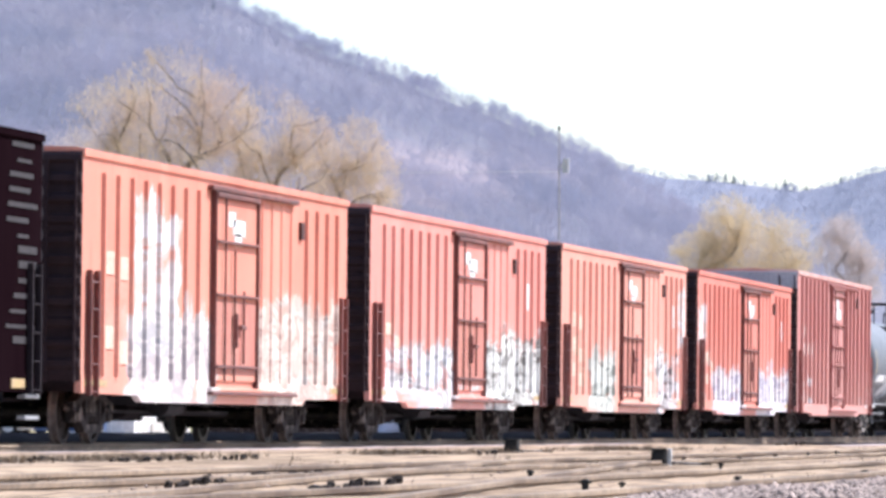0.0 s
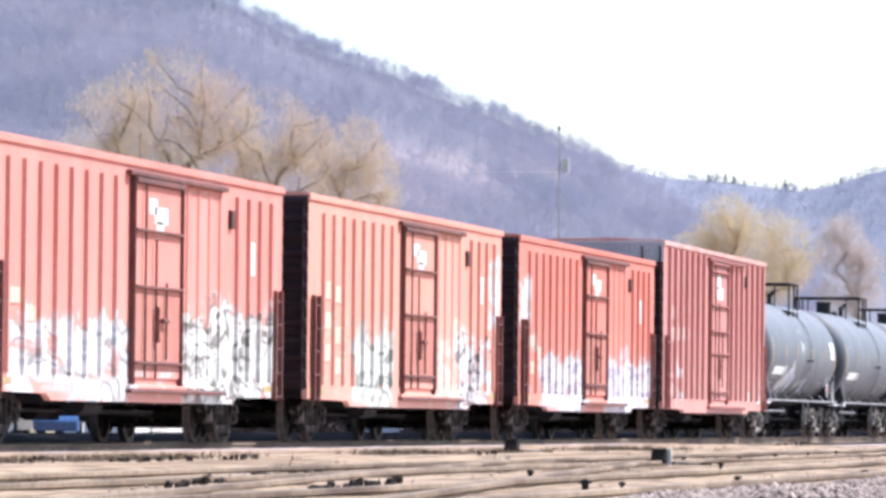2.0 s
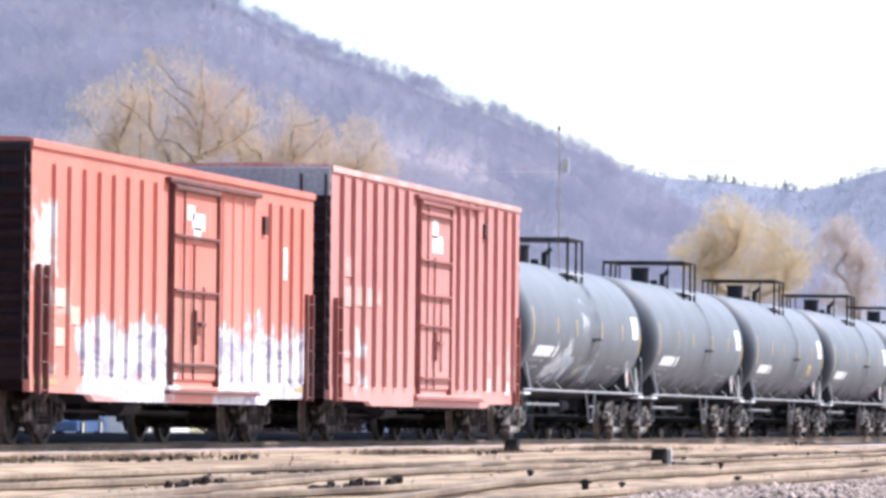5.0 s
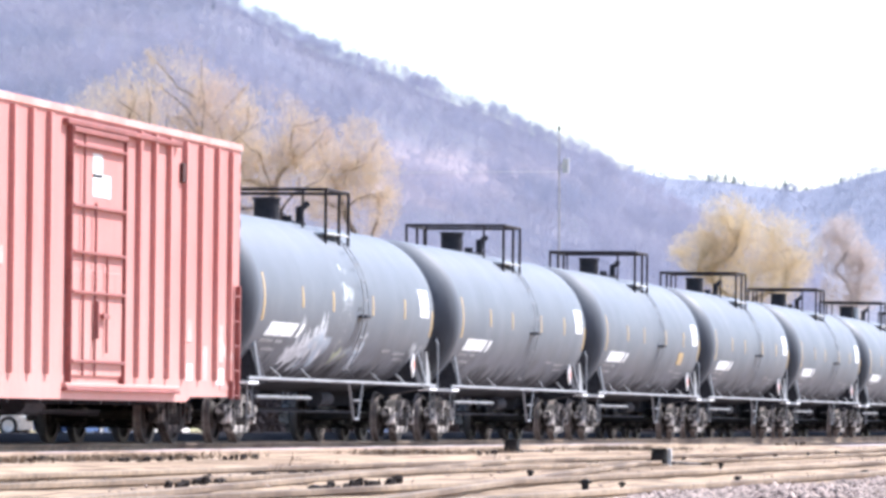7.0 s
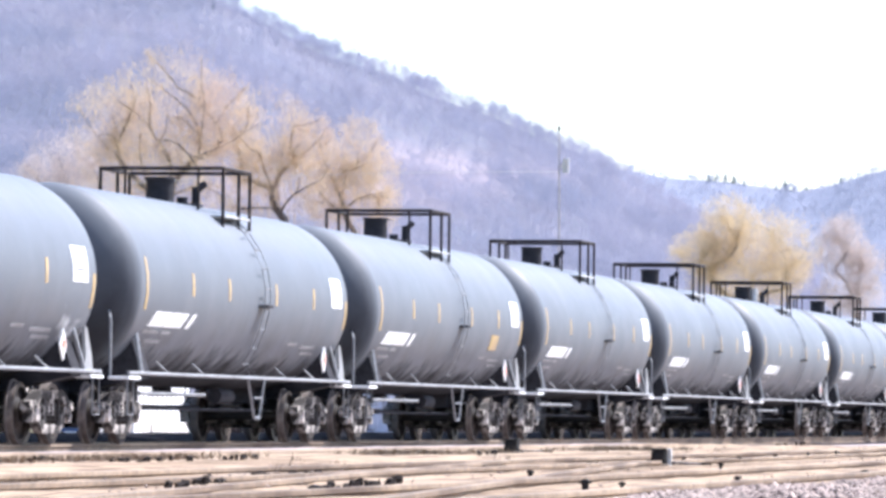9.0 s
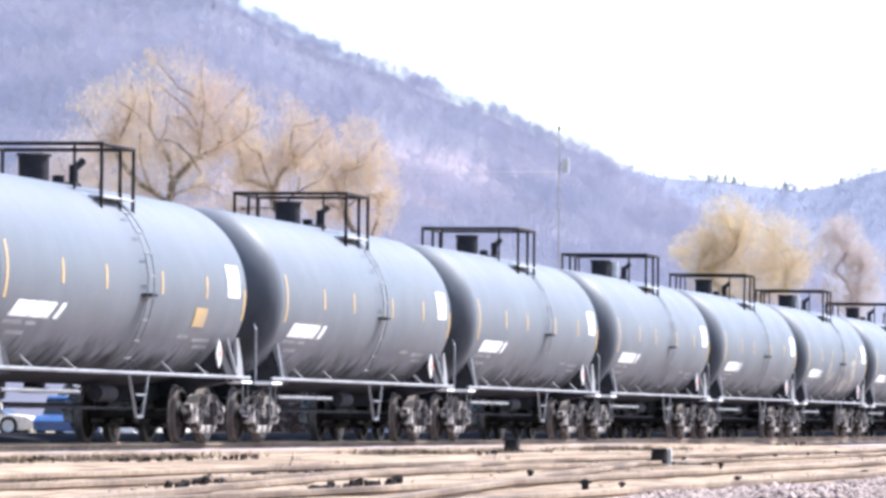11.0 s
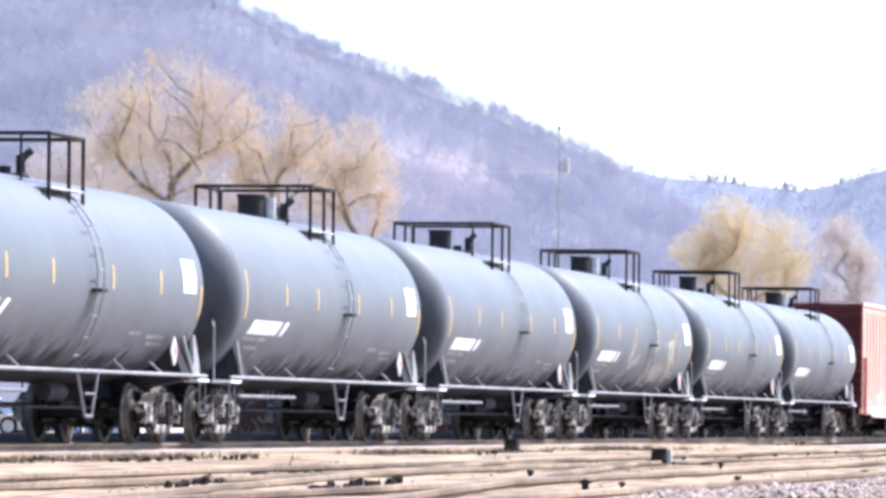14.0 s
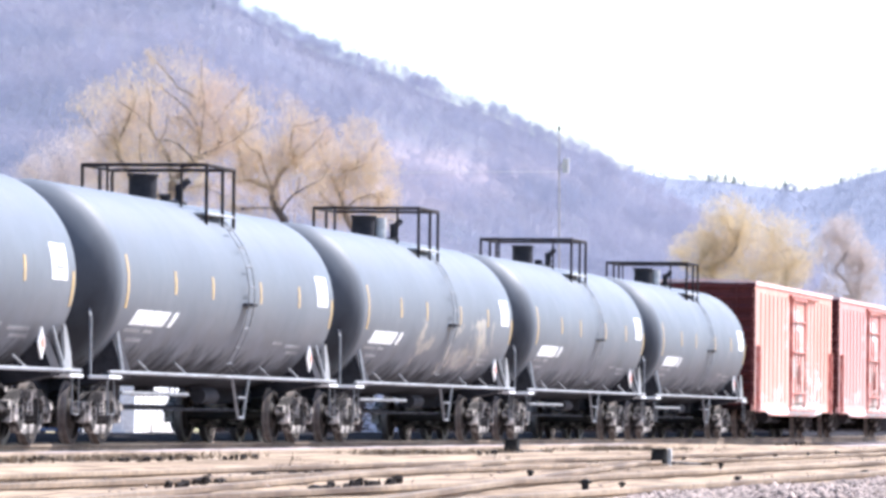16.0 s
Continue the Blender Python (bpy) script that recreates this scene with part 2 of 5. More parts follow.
M_BARK = surface("willow_bark", (0.075, 0.064, 0.068), (0.125, 0.108, 0.112), 0.9, big=1.0, fine=6)


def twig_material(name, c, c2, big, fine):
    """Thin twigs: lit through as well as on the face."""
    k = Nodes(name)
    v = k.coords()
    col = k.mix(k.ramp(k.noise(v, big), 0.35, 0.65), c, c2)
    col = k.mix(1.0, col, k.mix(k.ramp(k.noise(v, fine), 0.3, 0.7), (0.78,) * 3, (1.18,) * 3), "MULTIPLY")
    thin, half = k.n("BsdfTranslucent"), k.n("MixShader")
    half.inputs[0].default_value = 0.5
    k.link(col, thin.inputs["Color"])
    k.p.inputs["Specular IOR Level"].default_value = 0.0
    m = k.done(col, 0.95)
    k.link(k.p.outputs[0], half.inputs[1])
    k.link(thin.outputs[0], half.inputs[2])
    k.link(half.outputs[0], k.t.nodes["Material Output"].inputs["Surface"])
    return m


M_TWIG = twig_material("willow_twigs", (0.58, 0.45, 0.36), (0.61, 0.50, 0.34), 0.3, 2.0)
M_TWIGY = twig_material("golden_willow_twigs", (0.60, 0.49, 0.34), (0.65, 0.54, 0.37), 0.3, 2.0)
M_TWIG2 = twig_material("grey_twigs", (0.52, 0.45, 0.44), (0.58, 0.50, 0.46), 0.3, 2.0)
# hill and crest woods: lilac distance haze is mixed into the colours
M_WOODSHAZE = twig_material("haze_tinted_woods", (0.28, 0.30, 0.385), (0.385, 0.365, 0.435), 0.013, 0.05)
# far ridge: a paler, bluer haze put into the woods colour
M_FARHAZE = twig_material("far_woods", (0.36, 0.385, 0.46), (0.42, 0.43, 0.50), 0.008, 0.1)
M_CRESTHAZE = twig_material("haze_tinted_crest_twigs", (0.33, 0.35, 0.44), (0.41, 0.41, 0.50), 0.02, 0.1)
M_FIR = surface("conifer_needles", (0.10, 0.14, 0.17), (0.14, 0.18, 0.20), 0.95, big=0.3, fine=1.0)


def ground_material():
    k = Nodes("yard_ground")
    v = k.coords()
    s = k.n("SeparateXYZ")
    k.link(v, s.inputs[0])
    long_v = k.coords((1.0, 0.12, 1.0))
    n1, n2 = k.noise(long_v, 0.8, 6.0), k.noise(v, 4.0, 6.0)
    n3 = k.noise(k.coords((1.0, 0.35, 1.0)), 1.6, 5.0)
    col = k.mix(k.ramp(n1, 0.36, 0.66), (0.42, 0.315, 0.212), (0.33, 0.243, 0.168))
    col = k.mix(k.ramp(n3, 0.50, 0.62, 0.0, 0.85), col, (0.17, 0.125, 0.09))
    col = k.mix(k.ramp(n3, 0.30, 0.40, 0.5, 0.0), col, (0.45, 0.38, 0.315))
    drift = k.noise(k.coords((0.95, 0.045, 1.0)), 1.3, 5.0, 0.6, 0.4)
    col = k.mix(k.ramp(drift, 0.50, 0.60, 0.0, 0.75), col, (0.185, 0.135, 0.09))
    col = k.mix(k.ramp(drift, 0.34, 0.42, 0.5, 0.0), col, (0.42, 0.345, 0.28))
    lines = k.noise(k.coords((2.8, 0.12, 1.0)), 1.1, 4.0, 0.6, 0.3)
    col = k.mix(k.ramp(lines, 0.55, 0.61, 0.0, 0.8), col, (0.12, 0.082, 0.058))
    # cinders and ballast along the running line
    line = k.math("ADD", s.outputs[0], k.ramp(n1, 0, 1, -0.9, 0.9))
    bed = k.math("MULTIPLY", k.ramp(line, -25.0, -24.2), k.ramp(line, -18.6, -17.9, 1.0, 0.0))
    col = k.mix(k.math("MULTIPLY", bed, 0.9), col, (0.40, 0.345, 0.35))
    # oil-dark strip around the rails, deepened to paint shade beneath the train
    oily_shade = k.ramp(k.math("ABSOLUTE", k.math("ADD", line, 21.8), 0.0), 0.7, 1.45, 0.9, 0.0)
    col = k.mix(oily_shade, col, (0.05, 0.043, 0.043))
    col = k.mix(k.ramp(n2, 0.56, 0.75, 0.0, 0.6), col, (0.22, 0.165, 0.125))
    far = k.math("MAXIMUM", k.ramp(s.outputs[1], 250, 420), k.ramp(s.outputs[0], -62, -52, 1.0, 0.0))
    col = k.mix(far, col, (0.26, 0.24, 0.13))
    k.bump(n2, 0.5, 0.03)
    k.p.inputs["Specular IOR Level"].default_value = 0.08
    return k.done(col, 0.95)


M_GROUND = ground_material()

# ---- ground: one sheet to the horizon ----
TRACKS = {"main": -21.845, "near": -9.97, "siding": -6.38}


def ground_z(x, y):
    z = -0.05 + 0.014 * noise.noise((x * 0.9, y * 0.25, 0.0)) + 0.02 * noise.noise((x * 2.3, y * 0.9, 5.0))
    for c in TRACKS.values():
        z -= 0.02 * math.exp(-((x - c) / 0.6) ** 2)
    if x < -18.8:
        z -= 0.05 * min(1.0, (-18.8 - x) / 1.5)
    if x > -5.05:
        z += 0.06 * min(1.0, (x + 5.05) / 0.35) * (0.85 + 0.45 * noise.noise((x * 0.7, y * 0.5, 9.0)))
    if y < 26 and x > -5.0:
        z -= 1.0 * min(1.0, (26 - y) / 16) ** 1.5 * min(1.0, (x + 5.0) / 2.5)
    return z


def make_ground():
    xs = [-4800, -2500, -1200, -600, -300, -150, -90, -60, -45, -35, -29] + [-26 + 0.25 * i for i in range(106)] + [2, 5, 10, 20, 40, 80, 160, 400, 1000, 2500, 4800]
    ys = [-4800, -2500, -1000, -400, -150, -60, -20, 0, 6, 12] + [18 + 0.5 * i for i in range(204)] + [122, 126, 132, 140, 150, 165, 185, 210, 250, 320, 420, 600, 900, 1400, 2200, 3400, 4800]
    g = Geo()
    for y in ys:
        for x in xs:
            g.v.append((x, y, ground_z(x, y) if -27 < x < 3 and -1 < y < 125 else (-1.3 if abs(x) < 1 and y < 13 else -0.24)))
    w = len(xs)
    for j in range(len(ys) - 1):
        for i in range(w - 1):
            a = j * w + i
            g.f.append((a, a + 1, a + 1 + w, a + w))
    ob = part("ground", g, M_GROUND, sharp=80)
    tagged(ob, "sandy tan railway yard ground with cinders", "ground", kind="structure")


make_ground()


def cinder_bank():
    """Low bank added along the line's far side, coloured black for shade."""
    g = Geo()
    ys = [40 + 0.8 * i for i in range(260)] + [252 + 8 * i for i in range(30)]
    prof = ((-23.35, -0.16), (-23.75, 0.02), (-24.3, 0.09), (-25.2, 0.12), (-26.2, 0.09), (-27.0, -0.06), (-27.6, -0.3))
    for y in ys:
        for x, z in prof:
            g.v.append((x + 0.12 * noise.noise((y * 0.6, x, 1.0)), y, z + (0.035 * noise.noise((x * 1.7, y * 0.9, 4.0)) if z > 0 else 0)))
    w = len(prof)
    g.f = [(j * w + i + 1, j * w + i, (j + 1) * w + i, (j + 1) * w + i + 1) for j in range(len(ys) - 1) for i in range(w - 1)]
    ob = part("cinder_bank", g, M_BANKSHADE, sharp=80)
    tagged(ob, "low black bank added for shade along the line", "bank", kind="structure")


M_BANKSHADE = surface("bank_shade_black", (0.022, 0.020, 0.022), (0.045, 0.040, 0.042), 0.95, big=1.2, fine=9.0, bump=0.8, spec=0.02)
cinder_bank()


# ---- tracks ----
RAIL = [(-0.07, -0.178), (0.07, -0.178), (0.07, -0.165), (0.012, -0.15), (0.012, -0.045), (0.037, -0.035), (0.037, -0.006), (0.028, 0.0),
        (-0.028, 0.0), (-0.037, -0.006), (-0.037, -0.035), (-0.012, -0.045), (-0.012, -0.15), (-0.07, -0.165)]


def rail_geo(path):
    """A rail along (x, y) points."""
    g = Geo()
    n = len(RAIL)
    for x, y in path:
        g.v += [(x + a, y, z) for a, z in RAIL]
    for i in range(len(path) - 1):
        g.f += [(i * n + k, i * n + (k + 1) % n, (i + 1) * n + (k + 1) % n, (i + 1) * n + k) for k in range(n)]
    return g


def make_track(label, centre, y0, y1, tie0, tie1):
    t = empty("railway_track", label, "track", "yard tracks")
    t["kind"] = "structure"
    ys = np.arange(y0, y1 + 0.1, 4.0)
    for s in (-0.7525, 0.7525):
        part("rail", rail_geo([(centre(y) + s, y) for y in ys]), M_RAILHEAD, t)
    g = Geo().box(-1.28, 1.28, -0.11, 0.11, -0.36, -0.182, 0.012)
    me = g.mesh("tie", M_TIE)
    y = tie0
    while y < tie1:
        o = new("tie", me)
        o.parent = t
        o.matrix_basis = pose(centre(y) + random.uniform(-0.06, 0.06), y, random.uniform(-0.03, 0.012), 0, random.uniform(-0.6, 0.6), random.uniform(-2, 2))
        y += 0.54 + random.uniform(-0.03, 0.03)
    return t


make_track("running line with rusty rails on oily, shade-darkened ballast", lambda y: TRACKS["main"], -260, 900, 55, 135)
make_track("yard track with worn rails half sunk in sand", lambda y: TRACKS["near"], -40, 420, 14, 120)
make_track("yard track beside pale crushed stone", lambda y: TRACKS["siding"], -40, 420, 14, 100)
make_track("turnout track swinging across to its neighbour", lambda y: -6.68 - 0.104 * (y - 28.8) if y < 60.4 else TRACKS["near"], 20, 60, 22, 44)


# ---- freight cars: local x across (towards the camera), y along, z up from the rail ----
CENTRE_X = TRACKS["main"]
MOVING, SPINNING = [], []
WHEEL_R = 0.457


def lit_rims(me):
    """Worn rims and treads on a wheelset, coloured brighter for light they catch."""
    me.materials.append(M_TREAD)
    for q in me.polygons:
        c = q.center
        if math.hypot(c.y, c.z) > 0.43 and abs(c.x) > 0.70:
            q.material_index = 1
    return me


def wheelset_geo():
    g = Geo().tube([(-1.08, 0, 0), (1.08, 0, 0)], 0.075, 10)
    prof = [(-0.065, 0.13), (-0.065, 0.20), (-0.012, 0.24), (-0.012, 0.375), (-0.05, 0.385), (-0.05, 0.49), (-0.022, 0.492), (-0.012, 0.462),
            (0.075, 0.452), (0.075, 0.385), (0.025, 0.372), (0.018, 0.235), (0.075, 0.19), (0.075, 0.13)]
    for s in (1, -1):
        g.lathe([(s * a, r) for a, r in prof], (s * 0.76, 0, 0), "x", 28, close=True)
    return g


def side_frame_geo(s):
    """A cast truck side frame with window openings, at x = s."""
    g = Geo()
    x0, x1 = s - 0.075, s + 0.075
    top = [(-1.22, 0.50), (-1.22, 0.62), (-0.95, 0.66), (-0.62, 0.80), (0.62, 0.80), (0.95, 0.66), (1.22, 0.62), (1.22, 0.50), (0.88, 0.52), (0.55, 0.665), (-0.55, 0.665), (-0.88, 0.52)]
    g.prism(top, x0, x1)
    low = [(-1.0, 0.42), (-0.70, 0.52), (-0.42, 0.30), (0.42, 0.30), (0.70, 0.52), (1.0, 0.42), (0.78, 0.38), (0.48, 0.165), (-0.48, 0.165), (-0.78, 0.38)]
    g.prism(low, x0, x1)
    for y in (-0.42, 0.42):
        g.box(x0, x1, y - 0.055, y + 0.055, 0.25, 0.70)
    for y in (-0.89, 0.89):
        g.box(x0, x1, y - 0.21, y - 0.14, 0.33, 0.56)
        g.box(x0, x1, y + 0.14, y + 0.21, 0.33, 0.56)
        g.lathe([(-0.10, 0.02), (-0.10, 0.13), (0.0, 0.145), (0.11, 0.13), (0.125, 0.02)] if s > 0 else [(0.10, 0.02), (0.10, 0.13), (-0.11, 0.13), (-0.125, 0.02)], (s, y, WHEEL_R), "x", 14)
    return g


MESH = {}


def shared(name, geo, material, sharp=35):
    if name not in MESH:
        MESH[name] = geo().mesh(name, material, sharp)
        if name == "wheelset":
            lit_rims(MESH[name])
    return MESH[name]


def child(name, mesh, parent, m=Matrix()):
    o = new(name, mesh)
    o.parent = parent
    o.matrix_basis = m
    return o


def spring_geo():
    """One coil spring of the truck."""
    pts = [(0.075 * math.cos(t * 0.9), 0.075 * math.sin(t * 0.9), 0.31 + 0.0077 * t) for t in range(36)]
    return Geo().tube(pts, 0.02, 5)


def add_truck(car, y, steel=None):
    steel, tag = steel or M_TRUCK, "dark" if steel else ""
    g = Geo().box(-1.05, 1.05, -0.2, 0.2, 0.40, 0.76, 0.03).box(-0.9, 0.9, -0.24, 0.24, 0.24, 0.34, 0.02)
    for s in (-0.36, 0.36):
        g.box(-0.72, 0.72, s - 0.03, s + 0.03, 0.30, 0.56, 0.01)
    for s in (-0.62, 0.62):
        g.tube([(-0.8, s, 0.36), (0.8, s, 0.36)], 0.05, 8)
    if "truck" + tag not in MESH:
        MESH["truck" + tag] = g.mesh("truck", steel)
    t = child("truck", MESH["truck" + tag], car, pose(0, y, 0))
    for s in (0.99, -0.99):
        child("side_frame", shared("side_frame%d" % (s > 0) + tag, lambda: side_frame_geo(s), steel), t)
        for d in (-0.24, 0.0, 0.24):
            child("spring", shared("spring", spring_geo, M_WHEEL), t, pose(s, d, 0))
    for a in (-0.89, 0.89):
        w = child("wheelset", shared("wheelset", wheelset_geo, M_WHEEL), t, pose(0, a, WHEEL_R))
        SPINNING.append((w, a))
    return t


def add_coupler(car, y, way, z=0.84):
    g = Geo().box(-0.07, 0.07, min(0, way * 0.75), max(0, way * 0.75), z - 0.07, z + 0.07, 0.015)
    g.box(-0.16, 0.16, min(way * 0.55, way * 0.85), max(way * 0.55, way * 0.85), z - 0.13, z + 0.13, 0.04)
    g.tube([(0.35, 0, z - 0.05), (0.3, way * 0.35, z - 0.3), (0.12, way * 0.75, z - 0.34)], 0.022, 6)
    o = part("coupler", g, M_TRUCK, car)
    o.location = (0, y, 0)


def make_boxcar(label, s0, length, height, paint, end_paint, roof_paint, ribs, door, rib_top=0.30, track_end=None, deep=0.64, plates=(), group="boxcars of the train",
                rib_w=0.10, door_bars=(), slot=None, wide=1.50, hardware=None, rib_d=0.055, taper=0.42, soft_ribs=False, gable=0.06, end_top=None, lower=None):
    """A boxcar whose near left corner is s0 metres up the line at the start. ribs, door, plates: metres from that corner."""
    car = empty("boxcar", label, "freight car", group)
    h = length / 2
    MOVING.append((car, s0 + h))
    w, zb = wide, 0.98
    rel = lambda a: a - h
    # body shell with thick walls' outline
    g = Geo().box(-w, w, -h, h, zb, height - 0.02, 0.02)
    part("body", g, paint, car)
    # side sills, deeper between the trucks
    for s in (1, -1):
        x0, x1 = (w - 0.09, w + 0.012) if s > 0 else (-w - 0.012, -w + 0.09)
        out = [(-h, zb + 0.03), (-h, 0.76), (-h + 3.4, 0.74), (-h + 3.7, deep), (h - 3.7, deep), (h - 3.4, 0.74), (h, 0.76), (h, zb + 0.03)]
        part("side_sill", Geo().prism(out, x0, x1), paint, car)
    # floor frame: centre sill and cross bearers between the trucks
    part("centre_sill", Geo().box(-0.3, 0.3, -h + 0.1, h - 0.1, 0.66, zb, 0.02), M_FRAME, car)
    for i in range(6):
        y = (i - 2.5) * 1.75
        part("cross_bearer", Geo().box(-w + 0.1, w - 0.1, y - 0.06, y + 0.06, 0.60, zb), M_FRAME, car)
    part("brake_cylinder", Geo().tube([(0.75, -1.6, 0.62), (0.75, -0.5, 0.62)], 0.19, 12).tube([(0.5, -4.6, 0.5), (0.5, 4.4, 0.5)], 0.03, 6).box(-0.8, 0.2, 1.2, 1.9, 0.42, 0.8, 0.03), M_FRAME, car)
    # roof: low gable with an eave lip
    g = Geo()
    e = w + 0.035
    g.prism([(-e, height - 0.10), (-e, height + 0.0), (-e + 0.12, height + 0.03), (0, height + gable), (e - 0.12, height + 0.03), (e, height), (e, height - 0.10), (0, height - 0.02)], -h - 0.02, h + 0.02, "y")
    for i in range(int(length / 1.1)):
        y = -h + 0.5 + i * 1.1
        g.prism([(-e + 0.06, height + 0.03), (0, height + gable + 0.02), (e - 0.06, height + 0.03), (0, height + gable - 0.02)], y - 0.03, y + 0.03, "y")
    part("roof", g, roof_paint, car)
    # end walls with pressed ridges
    for s in (-1, 1):
        y = s * h
        n = int((height - zb) / 0.30)
        out = [(y - s * 0.05, zb - 0.05), (y + s * 0.012, zb - 0.05)]
        for i in range(n):
            z = zb + 0.2 + i * 0.30
            out += [(y + s * 0.012, z - 0.09), (y + s * 0.075, z - 0.04), (y + s * 0.075, z + 0.04), (y + s * 0.012, z + 0.09)]
        out += [(y + s * 0.012, height - 0.03), (y - s * 0.05, height - 0.03)]
        g = Geo().prism(out, -w + 0.005, w - 0.005)
        part("end_wall", g, end_paint, car)
        if end_top:
            part("end_cap", Geo().box(-w + 0.01, w - 0.01, min(y + s * 0.013, y + s * 0.09), max(y + s * 0.013, y + s * 0.09), height - 0.52, height - 0.03, 0.01), end_top, car, "pale top panel of the end wall")
        # corner ladder on the end, near side
        g = Geo()
        for x in (w - 0.52, w - 0.08):
            g.box(x - 0.02, x + 0.02, min(y + s * 0.05, y + s * 0.12), max(y + s * 0.05, y + s * 0.12), 0.9, height - 0.15)
        for i in range(int((height - 1.1) / 0.42)):
            z = 1.05 + 0.42 * i
            g.tube([(w - 0.52, y + s * 0.12, z), (w - 0.08, y + s * 0.12, z)], 0.014, 6)
        part("end_ladder", g, end_paint, car)
        add_coupler(car, y, s)
        # side ladder by the corner
        ya, yb = (rel(0.28), rel(0.74)) if s < 0 else (rel(length - 0.74), rel(length - 0.28))
        # dark hardware colour on the ladder stands for its shadow lines
        steel = M_BLACK if end_paint is M_BLACK else hardware or M_DOORBAR
        for yy in (ya, yb):
            part("ladder_stile", Geo().box(w + 0.012, w + 0.09, yy - 0.03, yy + 0.03, 0.72, 2.55), steel, car)
        for i in range(5):
            part("ladder_rung", Geo().tube([(w + 0.07, ya, 0.78 + 0.4 * i), (w + 0.07, yb, 0.78 + 0.4 * i)], 0.014, 6), steel, car)
    # outside posts, both sides
    for a in ribs:
        y = rel(a)
        deep_rib = 0.025 if door[1] < a < 15.0 and soft_ribs else rib_d
        for q in (1, -1):
            part("side_post", Geo().prism([(q * (w - 0.01), y - rib_w * 0.8), (q * (w + deep_rib), y - rib_w * taper), (q * (w + deep_rib), y + rib_w * taper), (q * (w - 0.01), y + rib_w * 0.8)], zb + 0.03, height - rib_top, "z"), paint, car)
    # plug door with its frame, bars and lock rods
    bars = hardware or M_DOORBAR
    d0, d1 = rel(door[0]), rel(door[1])
    dz0, dz1 = 1.0, height - 0.36
    mid = (d0 + d1) / 2
    o = part("door", Geo().box(w - 0.03, w + 0.05, d0, d1, dz0, dz1, 0.015), paint, car, "plug door with lock rods")
    part("door_panel", Geo().box(w + 0.045, w + 0.062, d0 + 0.10, d1 - 0.10, dz0 + 0.12, dz0 + 0.44 * (dz1 - dz0), 0.006), lower or paint, o)
    g = Geo()
    for y in (d0, d1):
        g.box(w + 0.0, w + 0.10, y - 0.03, y + 0.03, dz0 - 0.1, dz1 + 0.1, 0.01)
    g.box(w + 0.0, w + 0.12, d0, d1, dz1, dz1 + 0.08, 0.01)
    part("door_frame", g, bars, o)
    for f in door_bars:
        z = dz0 + f * (dz1 - dz0)
        part("door_bar", Geo().box(w + 0.04, w + 0.12, d0 + 0.04, d1 - 0.04, z - 0.024, z + 0.024, 0.008), bars, o)
    for f, z0, z1 in ((0.2, 0.0, 1.0), (0.42, 0.0, 0.72), (0.64, 0.1, 0.5)):
        y = d0 + f * (d1 - d0)
        part("lock_rod", Geo().tube([(w + 0.10, y, dz0 + z0 * (dz1 - dz0)), (w + 0.10, y, dz0 + z1 * (dz1 - dz0))], 0.02, 8), bars, o)
    part("lock_handle", Geo().box(w + 0.08, w + 0.15, mid - 0.25, mid - 0.17, 1.55, 2.1, 0.01).box(w + 0.08, w + 0.15, mid + 0.1, mid + 0.45, 1.85, 1.92, 0.01), bars, o)
    te = rel(track_end if track_end else door[1] + 3.1)
    part("door_track", Geo().box(w + 0.0, w + 0.10, d0 - 0.3, te, dz1 + 0.10, dz1 + 0.18, 0.012), bars, car, "dark overhanging door rail")
    part("door_track", Geo().box(w + 0.0, w + 0.10, d0 - 0.2, te, dz0 - 0.22, dz0 - 0.17, 0.012), bars, car, "dark lower door rail")
    part("door_ledge", Geo().box(w + 0.0, w + 0.085, d0 - 0.2, te, dz0 - 0.165, dz0 - 0.10, 0.012), paint, car)
    if slot:
        y, z = rel(slot[0]), slot[1]
        # raised box, its dark colour painting the shade of an opening
        part("vent_box", Geo().box(w, w + 0.06, y - 0.12, y + 0.12, z - 0.15, z + 0.15, 0.01), M_VENT, car, "raised vent box painted shadow-dark")
    for a, b in ((0.15, 1.5), (length - 1.4, length - 0.1)):
        part("sill_reflector", Geo().box(w + 0.013, w + 0.02, rel(a), rel(b), 0.86, 0.95), M_YELLOW if soft_ribs else paint, car)
    for a, b, z0, z1, mat in plates:
        base = w + 0.05 if door[0] < a < door[1] else w + 0.012
        part("panel_marking", Geo().box(base - 0.01, base + 0.006, rel(a), rel(b), z0, z1, 0.002), mat, car, "pale painted marking")
    # underframe and brake gear
    g = Geo().box(-0.3, 0.3, -h + 0.1, h - 0.1, 0.62, zb + 0.02)
    for i in range(9):
        y = -h + 1.2 + i * (length - 2.4) / 8
        g.box(-w + 0.1, w - 0.1, y - 0.06, y + 0.06, 0.78, zb + 0.02)
    part("underframe", g, M_BLACK, car)
    g = Geo().tube([(0.2, -2.2, 0.55), (0.2, -1.2, 0.55)], 0.2, 12).box(-0.5, -0.1, 0.4, 0.9, 0.35, 0.8, 0.03)
    g.tube([(0.45, -4.0, 0.5), (0.45, 4.5, 0.45)], 0.025, 6).tube([(-0.4, -5.0, 0.55), (-0.4, 4.5, 0.5)], 0.03, 6)
    part("brake_gear", g, M_BLACK, car)
    add_truck(car, -h + 2.5, M_TRUCKSHADE)
    add_truck(car, h - 2.5, M_TRUCKSHADE)
    return car


